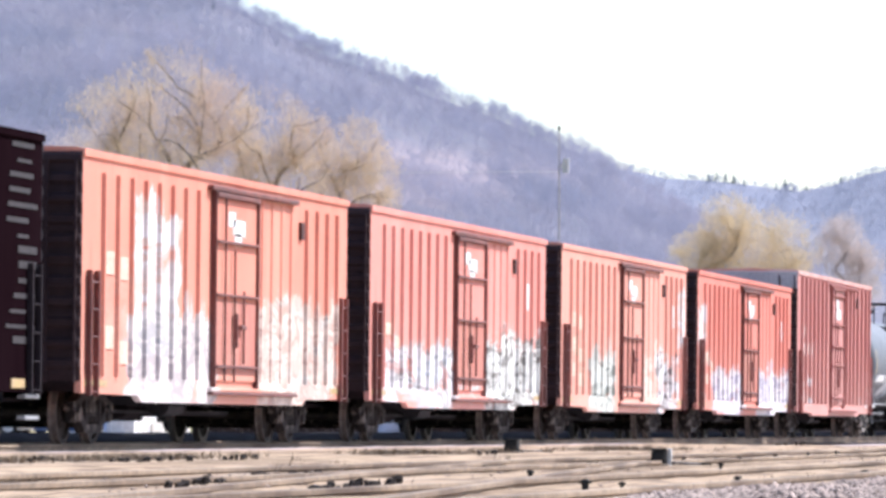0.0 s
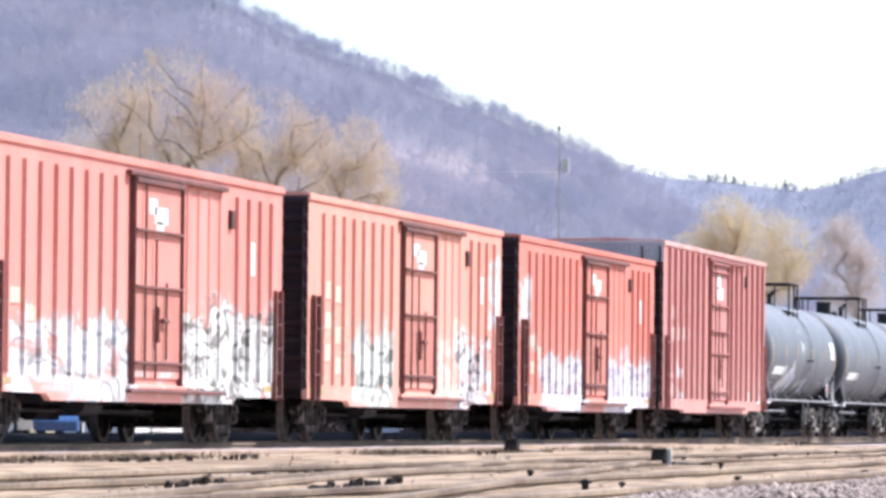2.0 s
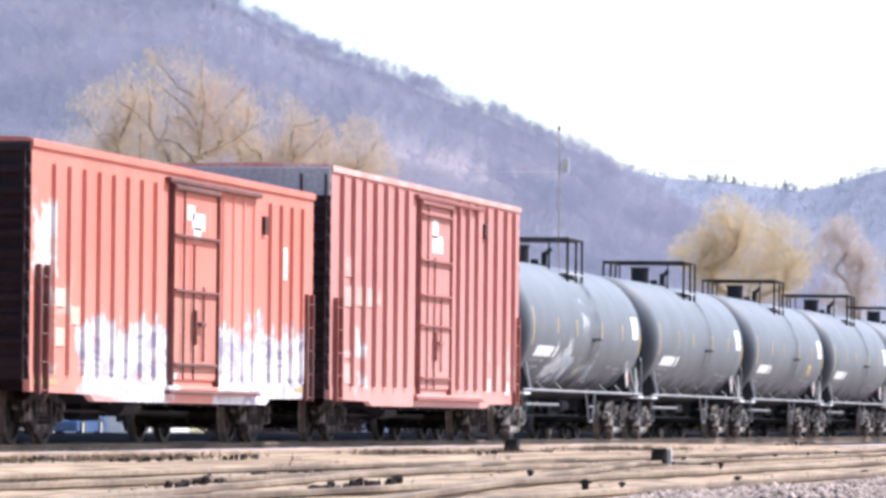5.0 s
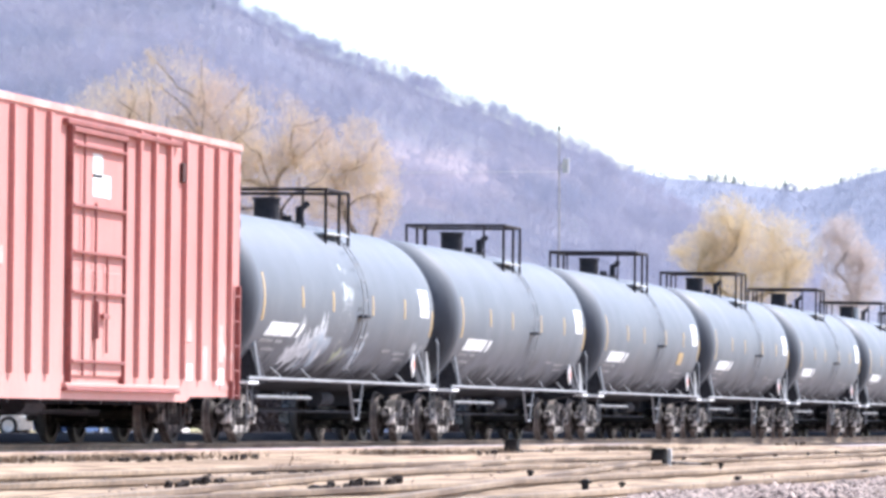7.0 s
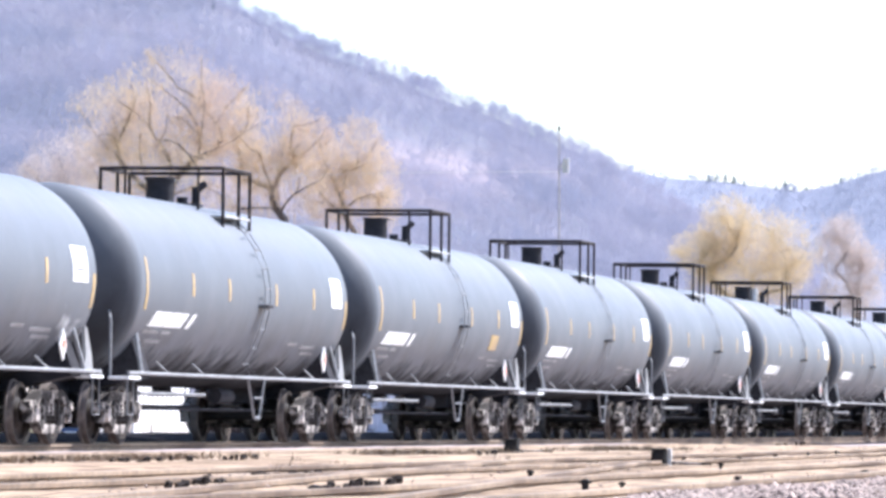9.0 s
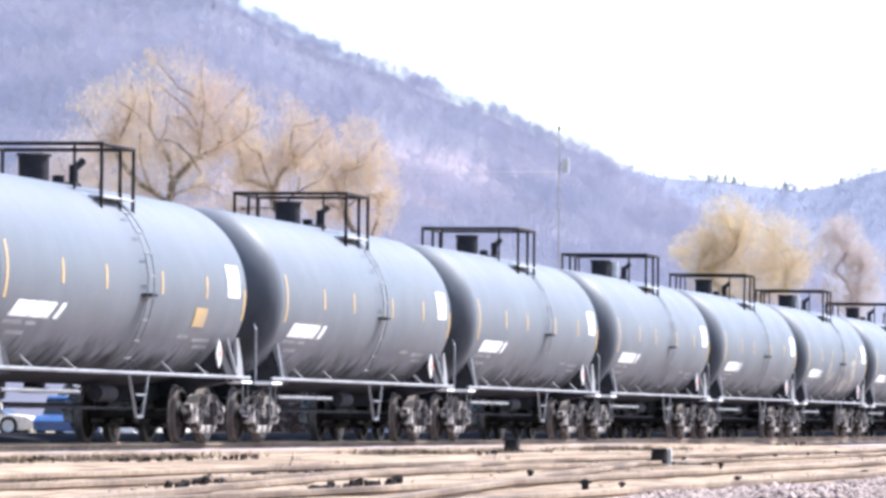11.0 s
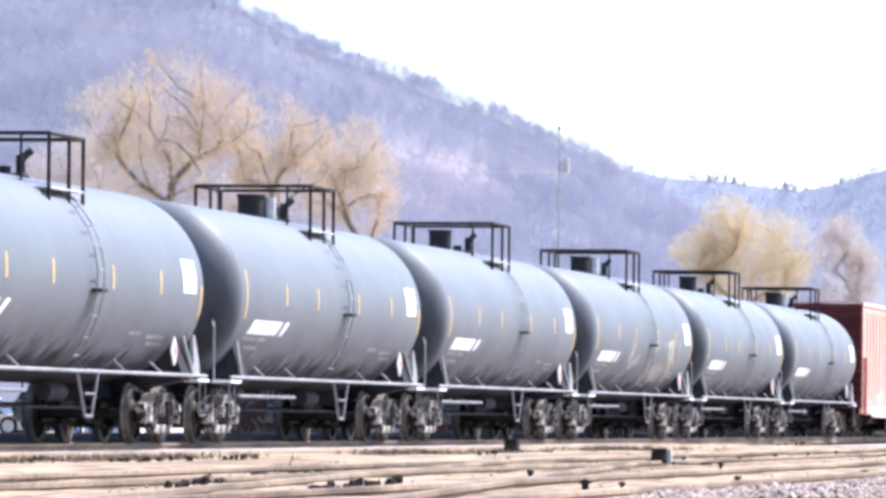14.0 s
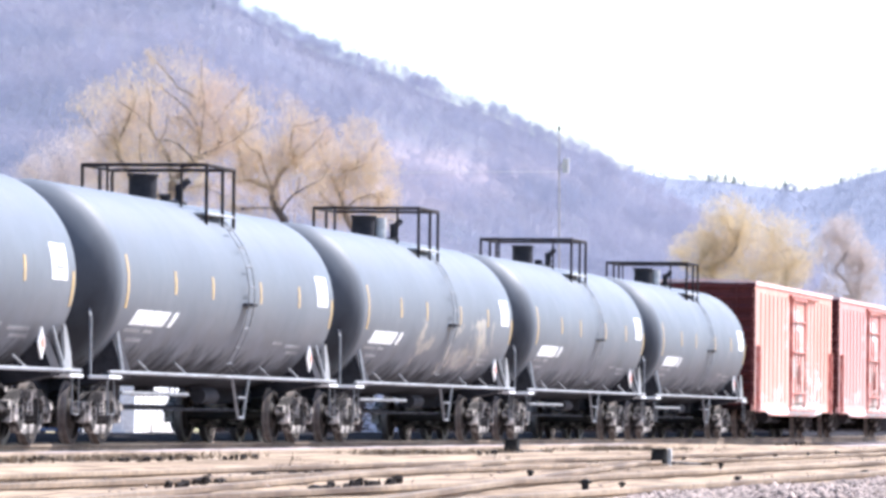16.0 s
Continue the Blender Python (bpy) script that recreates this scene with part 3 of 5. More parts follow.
M_MAROONBAR = surface("maroon_hardware", (0.22, 0.06, 0.05), (0.32, 0.10, 0.085), 0.6, big=1.5)
M_VENT = surface("vent_shadow_paint", (0.05, 0.014, 0.012), (0.08, 0.024, 0.02), 0.7, big=2.0)
M_DOORRED = surface("worn_door_paint", (0.46, 0.15, 0.11), (0.54, 0.24, 0.18), 0.6, big=1.2, stretch=(1, 1, 0.3))
M_DOORBAR = surface("door_hardware", (0.10, 0.028, 0.024), (0.19, 0.055, 0.042), 0.6, big=1.5)
RIBS = [1.2 + 0.872 * i for i in range(8)] + [11.95, 12.7, 13.45, 14.2, 15.4, 16.26, 17.1, 17.95]
PINK = (0.62, 0.30, 0.22)
SPRAYS = [
    [(-6.5, -3.4, 1.3, 3.75, WHITE, PALE, 0.97), (-6.9, -0.9, 0.3, 2.15, (0.68, 0.64, 0.61), (0.36, 0.35, 0.36), 0.92), (2.1, 8.4, 0.45, 2.4, (0.66, 0.56, 0.48), (0.42, 0.30, 0.25), 0.98), (2.6, 7.6, 0.8, 2.2, (0.66, 0.63, 0.58), (0.3, 0.3, 0.28), 0.3), (-8.3, -6.4, 1.3, 2.8, PINK, PINK, 0.5)],
    [(-8.2, -1.0, 0.5, 1.9, WHITE, GREYG, 0.72), (-5.6, -2.0, 0.5, 1.8, (0.42, 0.46, 0.50), WHITE, 0.35), (2.1, 9.3, 0.45, 2.15, (0.64, 0.68, 0.64), (0.07, 0.10, 0.09), 0.95), (-8.6, -6.4, 1.9, 3.0, PINK, PINK, 0.4), (-1.2, 2.0, 1.0, 2.0, WHITE, PALE, 0.4)],
    [(-5.8, -2.0, 0.45, 2.1, (0.60, 0.66, 0.60), (0.17, 0.23, 0.20), 0.95), (1.6, 6.4, 0.7, 2.1, (0.66, 0.50, 0.42), (0.62, 0.58, 0.48), 0.55), (4.4, 8.2, 0.5, 2.0, WHITE, DARK, 0.7), (-8.3, -6.0, 1.0, 2.7, (0.66, 0.44, 0.32), PINK, 0.5), (7.8, 9.3, 2.0, 3.6, WHITE, PALE, 0.6)],
    [(-6.8, -0.8, 0.4, 1.85, WHITE, (0.36, 0.36, 0.46), 0.92), (1.8, 9.5, 0.4, 1.9, WHITE, (0.34, 0.34, 0.44), 0.96), (-9.6, -8.1, 2.2, 3.5, WHITE, PALE, 0.85), (-8.8, -7.0, 1.0, 2.6, PALE, PINK, 0.45)],
]
M_ENDPALE = surface("pale_end_panel", (0.34, 0.36, 0.40), (0.42, 0.44, 0.47), 0.6, big=0.8, spec=0.3)
# maroon car's roof, paled to paint in the sun on its edge
ROOF_SUNLIT = surface("roof_edge", (0.56, 0.26, 0.22), (0.66, 0.46, 0.42), 0.5, big=0.8)
M_PATCH = surface("worn_pale_lettering", (0.70, 0.50, 0.38), (0.66, 0.40, 0.30), 0.65, big=2.5)
GRID = [(1.36, 2.52), (2.22, 2.46), (1.36, 1.98), (2.22, 1.74), (1.36, 1.42), (2.22, 1.2)]
PATCHES = [[(a, a + 0.52, z, z + h, M_PATCH) for a, z in GRID if (a, z) in use] for use, h in ((GRID[:2] + GRID[4:], 0.34), (GRID[2:4], 0.22), (GRID, 0.30), (GRID[2:5], 0.26))]
for i in range(4):
    TONES = [((0.64, 0.205, 0.14), (0.71, 0.29, 0.20)), ((0.64, 0.215, 0.17), (0.70, 0.29, 0.235)), ((0.68, 0.265, 0.195), (0.73, 0.335, 0.255)), ((0.60, 0.17, 0.122), (0.65, 0.225, 0.17))]
    P = car_paint("orange_red_paint", *TONES[i], RUST, SPRAYS[i])
    make_boxcar("orange-red ribbed boxcar sprayed with pale graffiti", 79.14 + 21.0046 * i, 18.91, 4.30, P, M_ENDSHADE, P, RIBS, (8.25, 11.35), door_bars=(0.08, 0.47, 0.76),
                slot=(14.95, 3.62), track_end=14.45, soft_ribs=True, lower=M_DOORRED, plates=[(9.25, 9.75, 3.5, 3.74, M_WHITEP), (9.6, 10.45, 3.36, 3.62, M_WHITEP), (9.7, 10.2, 3.2, 3.4, M_WHITEP)] + ([(16.2, 16.75, 2.75, 3.3, M_WHITEP)] if i in (1, 2, 3) else []) + PATCHES[i])
P = car_paint("maroon_paint", (0.50, 0.20, 0.175), (0.57, 0.26, 0.23), (0.22, 0.05, 0.035), [(-7.3, -6.2, 0.7, 2.1, WHITE, PALE, 0.5), (6.6, 9.6, 0.6, 1.6, PALE, WHITE, 0.3)])
M_PALEP = surface("chalky_patch", (0.50, 0.30, 0.26), (0.60, 0.44, 0.40), 0.65, big=1.5)
make_boxcar("tall maroon ribbed boxcar with a barred plug door", 162.45, 19.1, 4.86, P, M_ENDSHADE, ROOF_SUNLIT, [0.84 + 0.99 * i for i in range(7)] + [12.09, 13.06, 14.04, 15.1, 16.2, 17.3, 18.3], (7.89, 11.08), rib_top=0.14, rib_w=0.075,
            door_bars=(0.06, 0.345, 0.51, 0.7, 0.95), slot=(14.95, 4.22), track_end=14.65, deep=0.66,
            plates=[(9.2, 10.25, 3.62, 3.95, M_WHITEP), (9.2, 9.75, 3.9, 4.25, M_WHITEP), (1.0, 1.7, 2.95, 3.3, M_PALEP), (0.95, 1.75, 2.42, 2.78, M_PALEP), (1.95, 2.7, 2.45, 2.8, M_PALEP), (2.95, 3.6, 2.45, 2.8, M_PALEP),
                    (3.9, 4.4, 2.5, 2.75, M_PALEP), (0.95, 1.7, 1.5, 1.64, M_PALEP), (0.95, 1.7, 1.05, 1.4, M_PALEP), (8.5, 8.9, 1.2, 1.6, M_PALEP), (9.6, 9.9, 1.6, 2.3, M_PALEP), (10.5, 10.8, 1.25, 1.5, M_PALEP),
                    (15.3, 15.7, 1.6, 1.95, M_PALEP), (16.35, 16.8, 1.0, 1.55, M_PALEP), (17.5, 17.9, 1.3, 1.9, M_PALEP), (17.45, 17.95, 0.95, 1.2, M_WHITEP), (15.3, 15.75, 1.0, 1.25, M_WHITEP)],
            wide=1.52, hardware=M_MAROONBAR, rib_d=0.078, taper=0.78, end_top=M_ENDPALE)
OLIVE = (0.22, 0.23, 0.20)
FADED = [(-7.6, -3.0, 0.5, 1.5, (0.70, 0.58, 0.54), WHITE, 0.35), (-1.2, 3.4, 0.6, 2.6, (0.62, 0.55, 0.50), OLIVE, 0.55), (3.0, 6.4, 0.7, 1.9, WHITE, (0.55, 0.3, 0.24), 0.45), (-2.6, 2.6, 2.4, 3.7, (0.70, 0.52, 0.48), WHITE, 0.3)]
# ends of the faded red cars, darkened in colour for shade
M_ENDREDSHADE = surface("shaded_red_end", (0.085, 0.020, 0.020), (0.12, 0.032, 0.030), 0.7, big=0.8, spec=0.2)
M_CHALKBAR = surface("chalky_door_hardware", (0.40, 0.13, 0.10), (0.60, 0.36, 0.32), 0.65, big=2.0)
EDGE = surface("chalky_roof_edge", (0.66, 0.42, 0.38), (0.74, 0.60, 0.57), 0.6, big=0.8)
for i in range(2):
    P = car_paint("faded_red_paint", *[((0.67, 0.275, 0.205), (0.73, 0.385, 0.32)), ((0.58, 0.25, 0.22), (0.64, 0.34, 0.31))][i], (0.50, 0.19, 0.145), FADED)
    make_boxcar("faded red boxcar with chalky paint and graffiti", 363.4 + 19.7 * i, 17.75, 4.31, P, M_ENDREDSHADE, EDGE, [1.2 + 0.9 * k for k in range(7)] + [11.6 + 0.85 * k for k in range(7)], (7.6, 10.6), rib_w=0.08,
                door_bars=(0.1, 0.5, 0.8), plates=[(8.2, 9.2, 3.2, 3.7, M_WHITEP), (2.6, 15.2, 0.7, 0.86, M_WHITEP), (0.05, 0.22, 1.1, 4.1, M_PALEP)], hardware=M_CHALKBAR, rib_d=0.03)
# the dark car ahead of the orange ones
P = car_paint("black_car_paint", (0.008, 0.0035, 0.005), (0.012, 0.006, 0.008), (0.02, 0.010, 0.010), rough=0.85, spec=0.0, dusty=0.0)
dark = make_boxcar("black boxcar with rows of faded lettering", 58.4, 18.45, 4.38, P, M_BLACK, P, [0.9 + 0.9 * k for k in range(7)], (7.6, 10.6), door_bars=(0.1, 0.5, 0.8))
for k in range(14):
    z = 4.15 - 0.21 * k
    n = 16.6 + random.uniform(-0.2, 0.6)
    part("lettering_bar", Geo().box(1.503, 1.512, n - 9.225, 8.95 - random.uniform(0, 0.6), z, z + random.choice((0.05, 0.07, 0.1))), M_LETTER, dark)
part("corner_strip", Geo().box(1.5, 1.53, 9.0, 9.14, 1.45, 2.55), M_WHITEP, dark, "white reflective strip")
# yellow strip and pale step added for the bright glints under this car
part("sill_reflector", Geo().box(1.513, 1.53, 7.6, 8.3, 0.80, 0.93, 0.004), M_YELLOW, dark, "yellow reflective strip")
part("end_step", Geo().box(1.40, 1.53, 8.35, 9.1, 0.66, 0.72, 0.01).box(1.40, 1.53, 8.35, 9.1, 0.36, 0.42, 0.01), M_PIPE, dark, "pale step added for a bright glint")


# ---- tank cars ----
TR, TZ, TH = 1.53, 2.44, 7.6


def on_tank(y0, y1, z0, z1, lift=0.006, ny=4, nz=5, skew=0.0):
    """A thin curved patch on the near side of the tank."""
    g = Geo()
    for layer in (lift, -0.01):
        for i in range(nz + 1):
            z = z0 + (z1 - z0) * i / nz
            a = math.asin(max(-0.999, min(0.999, (z - TZ) / TR)))
            for j in range(ny + 1):
                g.v.append(((TR + layer) * math.cos(a), y0 + (y1 - y0) * j / ny + skew * i / nz, TZ + (TR + layer) * math.sin(a)))
    w = ny + 1
    n = (nz + 1) * w
    for i in range(nz):
        for j in range(ny):
            a = i * w + j
            g.f.append((a, a + 1, a + 1 + w, a + w))
            g.f.append((n + a, n + a + w, n + a + w + 1, n + a + 1))
    rim = [j for j in range(w)] + [i * w + w - 1 for i in range(1, nz + 1)] + [nz * w + j for j in range(w - 2, -1, -1)] + [i * w for i in range(nz - 1, 0, -1)]
    for a, b in zip(rim, rim[1:] + rim[:1]):
        g.f.append((a, n + a, n + b, b))
    return g


def make_tank_car():
    car = empty("tank_car", "grey tank car with black underframe and top platform", "tank car", "tank cars of the train")
    head = [(-TH - 0.76 * math.cos(t), TR * math.sin(t)) for t in [radians(a) for a in (2, 12, 24, 36, 48, 60, 72, 82)]]
    prof = head + [(-TH, TR)] + [(TH * f, TR) for f in (-0.6, -0.2, 0.2, 0.6)] + [(TH, TR)] + [(-a, r) for a, r in reversed(head)]
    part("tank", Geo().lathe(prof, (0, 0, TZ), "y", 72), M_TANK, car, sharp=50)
    # running boards: light pipe handrail along the sill
    for s in (1, -1):
        part("side_rail", Geo().tube([(s * 1.47, -8.2, 1.08), (s * 1.47, 8.2, 1.08)], 0.028, 8), M_PIPE, car, "pale grey handrail pipe")
        for e in (-1, 1):
            # end steps and corner posts
            g = Geo().box(s * 1.47 - 0.3, s * 1.47 + 0.03, e * 7.9 - 0.38, e * 7.9 + 0.38, 0.98, 1.03, 0.01) if s > 0 else Geo().box(-1.5, -1.17, e * 7.9 - 0.38, e * 7.9 + 0.38, 0.98, 1.03, 0.01)
            part("end_platform", g, M_WHITEP, car, "pale corner step plate")
            part("corner_post", Geo().tube([(s * 1.45, e * 7.3, 1.08), (s * 1.3, e * 7.12, 1.75)], 0.04, 6), M_PIPE, car)
            part("grab_rail", Geo().tube([(s * 1.2, e * 8.25, 1.03), (s * 1.2, e * 8.25, 1.9), (s * 1.12, e * 8.05, 2.02), (s * 1.05, e * 7.95, 2.0)], 0.02, 6), M_PIPE, car)
            part("end_stirrup", Geo().tube([(s * 1.45, e * 8.2, 1.03), (s * 1.45, e * 8.2, 0.45), (s * 1.45, e * 7.8, 0.45), (s * 1.45, e * 7.8, 1.03)], 0.016, 6), M_LADDER, car)
            # bolster saddle
            g = Geo().prism([(s * 0.2, 0.75), (s * 1.42, 1.0), (s * 1.42, 1.12), (s * 1.25, 1.62), (s * 0.95, 1.28), (s * 0.2, 0.95)], e * 6.95 - 0.28, e * 6.95 + 0.28, "y")
            part("saddle", g, M_FRAME, car)
    # stub sills and bottom details
    for e in (-1, 1):
        part("stub_sill", Geo().box(-0.28, 0.28, min(e * 5.8, e * 8.45), max(e * 5.8, e * 8.45), 0.66, 1.05, 0.02), M_FRAME, car)
        add_coupler(car, e * 8.4, e)
        add_truck(car, e * 6.95)
    for y in (-5.6, -3.2, 2.9, 5.2):
        part("rail_bracket", Geo().tube([(1.47, y, 1.08), (1.33, y - 0.28, 1.27)], 0.02, 6), M_LADDER, car)
    part("brake_pipe", Geo().tube([(1.1, -6.0, 0.78), (1.1, -1.6, 0.78)], 0.03, 8), M_LADDER, car)
    g = Geo().tube([(0, 0, 1.0), (0, 0, 0.82)], 0.17, 12).box(-0.2, 0.2, -0.2, 0.2, 0.76, 0.84, 0.03)
    g.tube([(0.5, 1.7, 0.78), (0.5, 2.7, 0.78)], 0.13, 12).tube([(0.5, -3.6, 0.55), (0.5, 4.8, 0.55)], 0.025, 6).tube([(-0.6, -5.2, 0.6), (-0.6, 5.2, 0.6)], 0.03, 6)
    g.box(-0.5, 0.1, -2.5, -2.0, 0.66, 0.95, 0.03)
    part("outlet_and_brake_gear", g, M_FRAME, car)
    # ladder on the near side and its stirrup
    g = Geo()
    ring = [(52, 0.10), (40, 0.10), (28, 0.10), (16, 0.10), (4, 0.10), (-8, 0.10), (-20, 0.10), (-32, 0.12), (-42, 0.16)]
    rungs = [((TR + o) * math.cos(radians(a)), TZ + (TR + o) * math.sin(radians(a))) for a, o in ring] + [(1.42, 1.1)]
    for y in (0.5, 0.9):
        g.tube([(x, y, z) for x, z in rungs], 0.009, 6)
    for x, z in rungs[:-1]:
        g.tube([(x, 0.5, z), (x, 0.9, z)], 0.014, 6)
    part("ladder", g, M_LADDER, car)
    part("ladder_bracket", Geo().box(1.45, 1.68, 0.5, 0.9, 2.24, 2.29, 0.01), M_FRAME, car)
    g = Geo()
    for y in (0.3, 1.1):
        g.tube([(1.47, y + (-0.35 if y < 0.7 else 0.1), 1.08), (1.45, 0.7 + (y - 0.7) * 0.45, 0.42)], 0.025, 6)
    g.tube([(1.45, 0.5, 0.42), (1.45, 0.9, 0.42)], 0.03, 6).tube([(1.46, 0.42, 0.75), (1.46, 0.98, 0.75)], 0.02, 6)
    part("stirrup", g, M_LADDER, car)
    # top platform with railing, manway dome and valves
    part("platform", Geo().box(0.3, 1.06, -0.1, 1.8, 3.72, 3.75), M_VALVE, car, "grated walkway plate")
    part("platform", Geo().box(-1.06, -0.3, -0.1, 1.8, 3.72, 3.75), M_VALVE, car, "grated walkway plate")
    for x in (1.04, -1.04):
        for y in (-0.16, 1.0, 1.83):
            part("railing_post", Geo().tube([(x, y, 3.45), (x, y, 4.52)], 0.03, 6), M_RAILING, car)
        part("railing_bar", Geo().tube([(x, -0.16, 4.52), (x, 1.83, 4.52)], 0.034, 6), M_RAILING, car)
    for y in (-0.16, 1.83):
        part("railing_bar", Geo().tube([(-1.04, y, 4.52), (1.04, y, 4.52)], 0.034, 6), M_RAILING, car)
    for x in (0.62, -0.62):
        part("railing_post", Geo().tube([(x, -0.16, 3.75), (x, -0.16, 4.52)], 0.022, 6), M_RAILING, car)
    part("manway", Geo().lathe([(0.04, 0.02), (0.04, 0.26), (0.0, 0.27), (0.0, 0.235), (-0.40, 0.235), (-0.42, 0.28), (-0.6, 0.28)], (-0.2, 0.55, 4.36), "z", 20), M_FRAME, car, "black manway housing")
    g = Geo().tube([(0.32, 0.95, 3.85), (0.32, 0.95, 4.25)], 0.07, 10).tube([(0.12, 0.8, 3.88), (0.12, 0.8, 4.08)], 0.09, 10).tube([(0.32, 0.95, 4.18), (0.45, 1.05, 4.32)], 0.06, 8).box(0.02, 0.42, 0.7, 1.1, 3.85, 3.98, 0.03)
    part("valve", g, M_FRAME, car)
    # markings
    for a, b in ((-6.75, -5.75), (-5.68, -4.62), (-4.3, -4.08)):
        part("lettering_bar", on_tank(a, b, 1.81, 2.04, skew=0.3), M_WHITEP, car, "white block of car markings")
    for a, b, z in ((-6.9, -5.9, 1.70), (-5.7, -5.1, 1.70), (-6.5, -5.5, 1.56), (3.6, 4.3, 1.66), (4.7, 5.9, 1.62), (5.0, 6.0, 1.52)):
        part("lettering_bar", on_tank(a, b, z, z + 0.05), M_PIPE, car)
    for y, z0, z1 in ((-7.35, 2.05, 2.85), (-4.3, 2.32, 2.68), (-1.75, 2.3, 2.66), (1.75, 2.3, 2.66), (4.75, 2.3, 2.66), (7.45, 2.0, 2.5)):
        part("reflector_strip", on_tank(y, y + 0.13, z0, z1, 0.006, 1, 6), M_YELLOW, car, "yellow reflective strip")
    part("placard_panel", on_tank(6.3, 7.15, 2.36, 2.88), M_WHITEP, car, "white stencilled panel")
    part("lettering_bar", on_tank(6.5, 7.0, 2.52, 2.56, 0.009), M_LADDER, car)
    part("end_bracket", Geo().prism([(7.32, 1.05), (7.85, 1.05), (7.72, 1.35), (7.45, 1.72), (7.3, 1.72), (7.38, 1.35)], 1.40, 1.45), M_PIPE, car, "pale grey corner bracket")
    part("placard", Geo().prism([(6.1, 1.22), (6.28, 1.45), (6.1, 1.68), (5.92, 1.45)], 1.42, 1.45), M_WHITEP, car, "white diamond placard")
    part("placard", Geo().prism([(6.1, 1.34), (6.2, 1.45), (6.1, 1.56), (6.0, 1.45)], 1.451, 1.458), M_REDP, car, "red diamond symbol")
    return car


M_LADDER = surface("ladder_grey", (0.13, 0.135, 0.14), (0.24, 0.24, 0.24), 0.55, big=2.0)
TANK_FIRST = 361.87 - 8.25 - 18.1 * 9
proto = make_tank_car()
tanks = [proto]
for i in range(1, 10):
    tanks.append(copy_thing(proto, pose(0, 0, 0)))
    for o in tanks[-1].children_recursive:
        if o.name.startswith("wheelset"):
            SPINNING.append((o, o.location.y))
for i, t in enumerate(tanks):
    MOVING.append((t, TANK_FIRST + 18.1 * i))
    if i in (5, 7, 9):
        part("valve_housing", Geo().tube([(0.1, 0.75, 3.9), (0.1, 0.75, 4.36)], 0.12, 14), M_VALVE, t, "bright metal valve housing")
SMOKE, SKYB, LIME = (0.44, 0.46, 0.48), (0.36, 0.44, 0.52), (0.36, 0.40, 0.22)
for i, sprays in ((0, [(-4.4, -1.6, 1.45, 2.1, (0.62, 0.64, 0.66), SMOKE, 0.5), (-3.2, -1.2, 1.3, 2.0, SKYB, SMOKE, 0.4), (-0.9, 0.1, 2.2, 2.9, (0.5, 0.54, 0.52), SMOKE, 0.5), (-0.5, 0.9, 1.4, 1.9, LIME, SMOKE, 0.4), (0.6, 2.0, 1.4, 2.0, SKYB, (0.6, 0.62, 0.64), 0.4), (6.0, 7.3, 1.6, 2.3, (0.5, 0.52, 0.54), SMOKE, 0.45)]),
                  (7, [(1.0, 5.6, 1.35, 2.3, (0.36, 0.32, 0.26), (0.30, 0.29, 0.27), 0.4), (-2.2, -0.6, 1.6, 2.4, (0.36, 0.32, 0.26), (0.24, 0.24, 0.24), 0.4)])):
    shell = [o for o in tanks[i].children if o.name.split(".")[0] == "tank"][0]
    shell.data = shell.data.copy()
    shell.data.materials[0] = tank_paint("sprayed_tank_grey", sprays)
part("graffiti", on_tank(4.2, 5.0, 1.85, 2.15, 0.008, 3, 6), M_YELLOW, tanks[2], "yellow painted patch")


# ---- distance: wooded hills ----
rng = np.random.default_rng(7)


def bare_tree_proto(h, n_branch, n_twig, r, thick=1.0):
    """A small leafless tree as loose triangles: stem, branches and twigs."""
    v = []

    def sliver(p, q, w0, w1=0.0):
        d = q - p
        side = np.cross(d, r.normal(size=3))
        side /= np.linalg.norm(side) + 1e-9
        v.extend([p - side * w0, p + side * w0, q + side * max(w1, 0.012)])

    top = np.array([r.normal(0, 0.3), r.normal(0, 0.3), h])
    for k in range(3):
        sliver(np.zeros(3), top, 0.045 * thick)
    tips = []
    for _ in range(n_branch):
        f = r.uniform(0.25, 0.85)
        p = top * f
        a = r.uniform(0, 2 * np.pi)
        ln = h * r.uniform(0.2, 0.42) * (1.15 - f * 0.5)
        up = r.uniform(0.5, 1.4)
        d = np.array([np.cos(a), np.sin(a), up])
        q = p + d / np.linalg.norm(d) * ln
        sliver(p, q, 0.038 * thick)
        tips.append((p, q))
    for _ in range(n_twig):
        p, q = tips[r.integers(len(tips))]
        s = p + (q - p) * r.uniform(0.3, 1.0)
        d = (q - p) / np.linalg.norm(q - p) + r.normal(0, 0.6, 3) + [0, 0, 0.3]
        sliver(s, s + d * h * r.uniform(0.06, 0.14), 0.034 * thick)
    return np.array(v)


def fir_proto(h, r):
    v = []
    for _ in range(70):
        f = r.uniform(0.08, 1.0)
        a = r.uniform(0, 2 * np.pi)
        w = (1.06 - f) * h * 0.36 * r.uniform(0.6, 1.1)
        p = np.array([0, 0, h * f])
        q = p + np.array([np.cos(a) * w, np.sin(a) * w, -w * 0.5])
        s = np.array([-np.sin(a), np.cos(a), 0]) * w * 0.35
        v.extend([p + [0, 0, 0.3], q - s, q + s])
    return np.array(v)


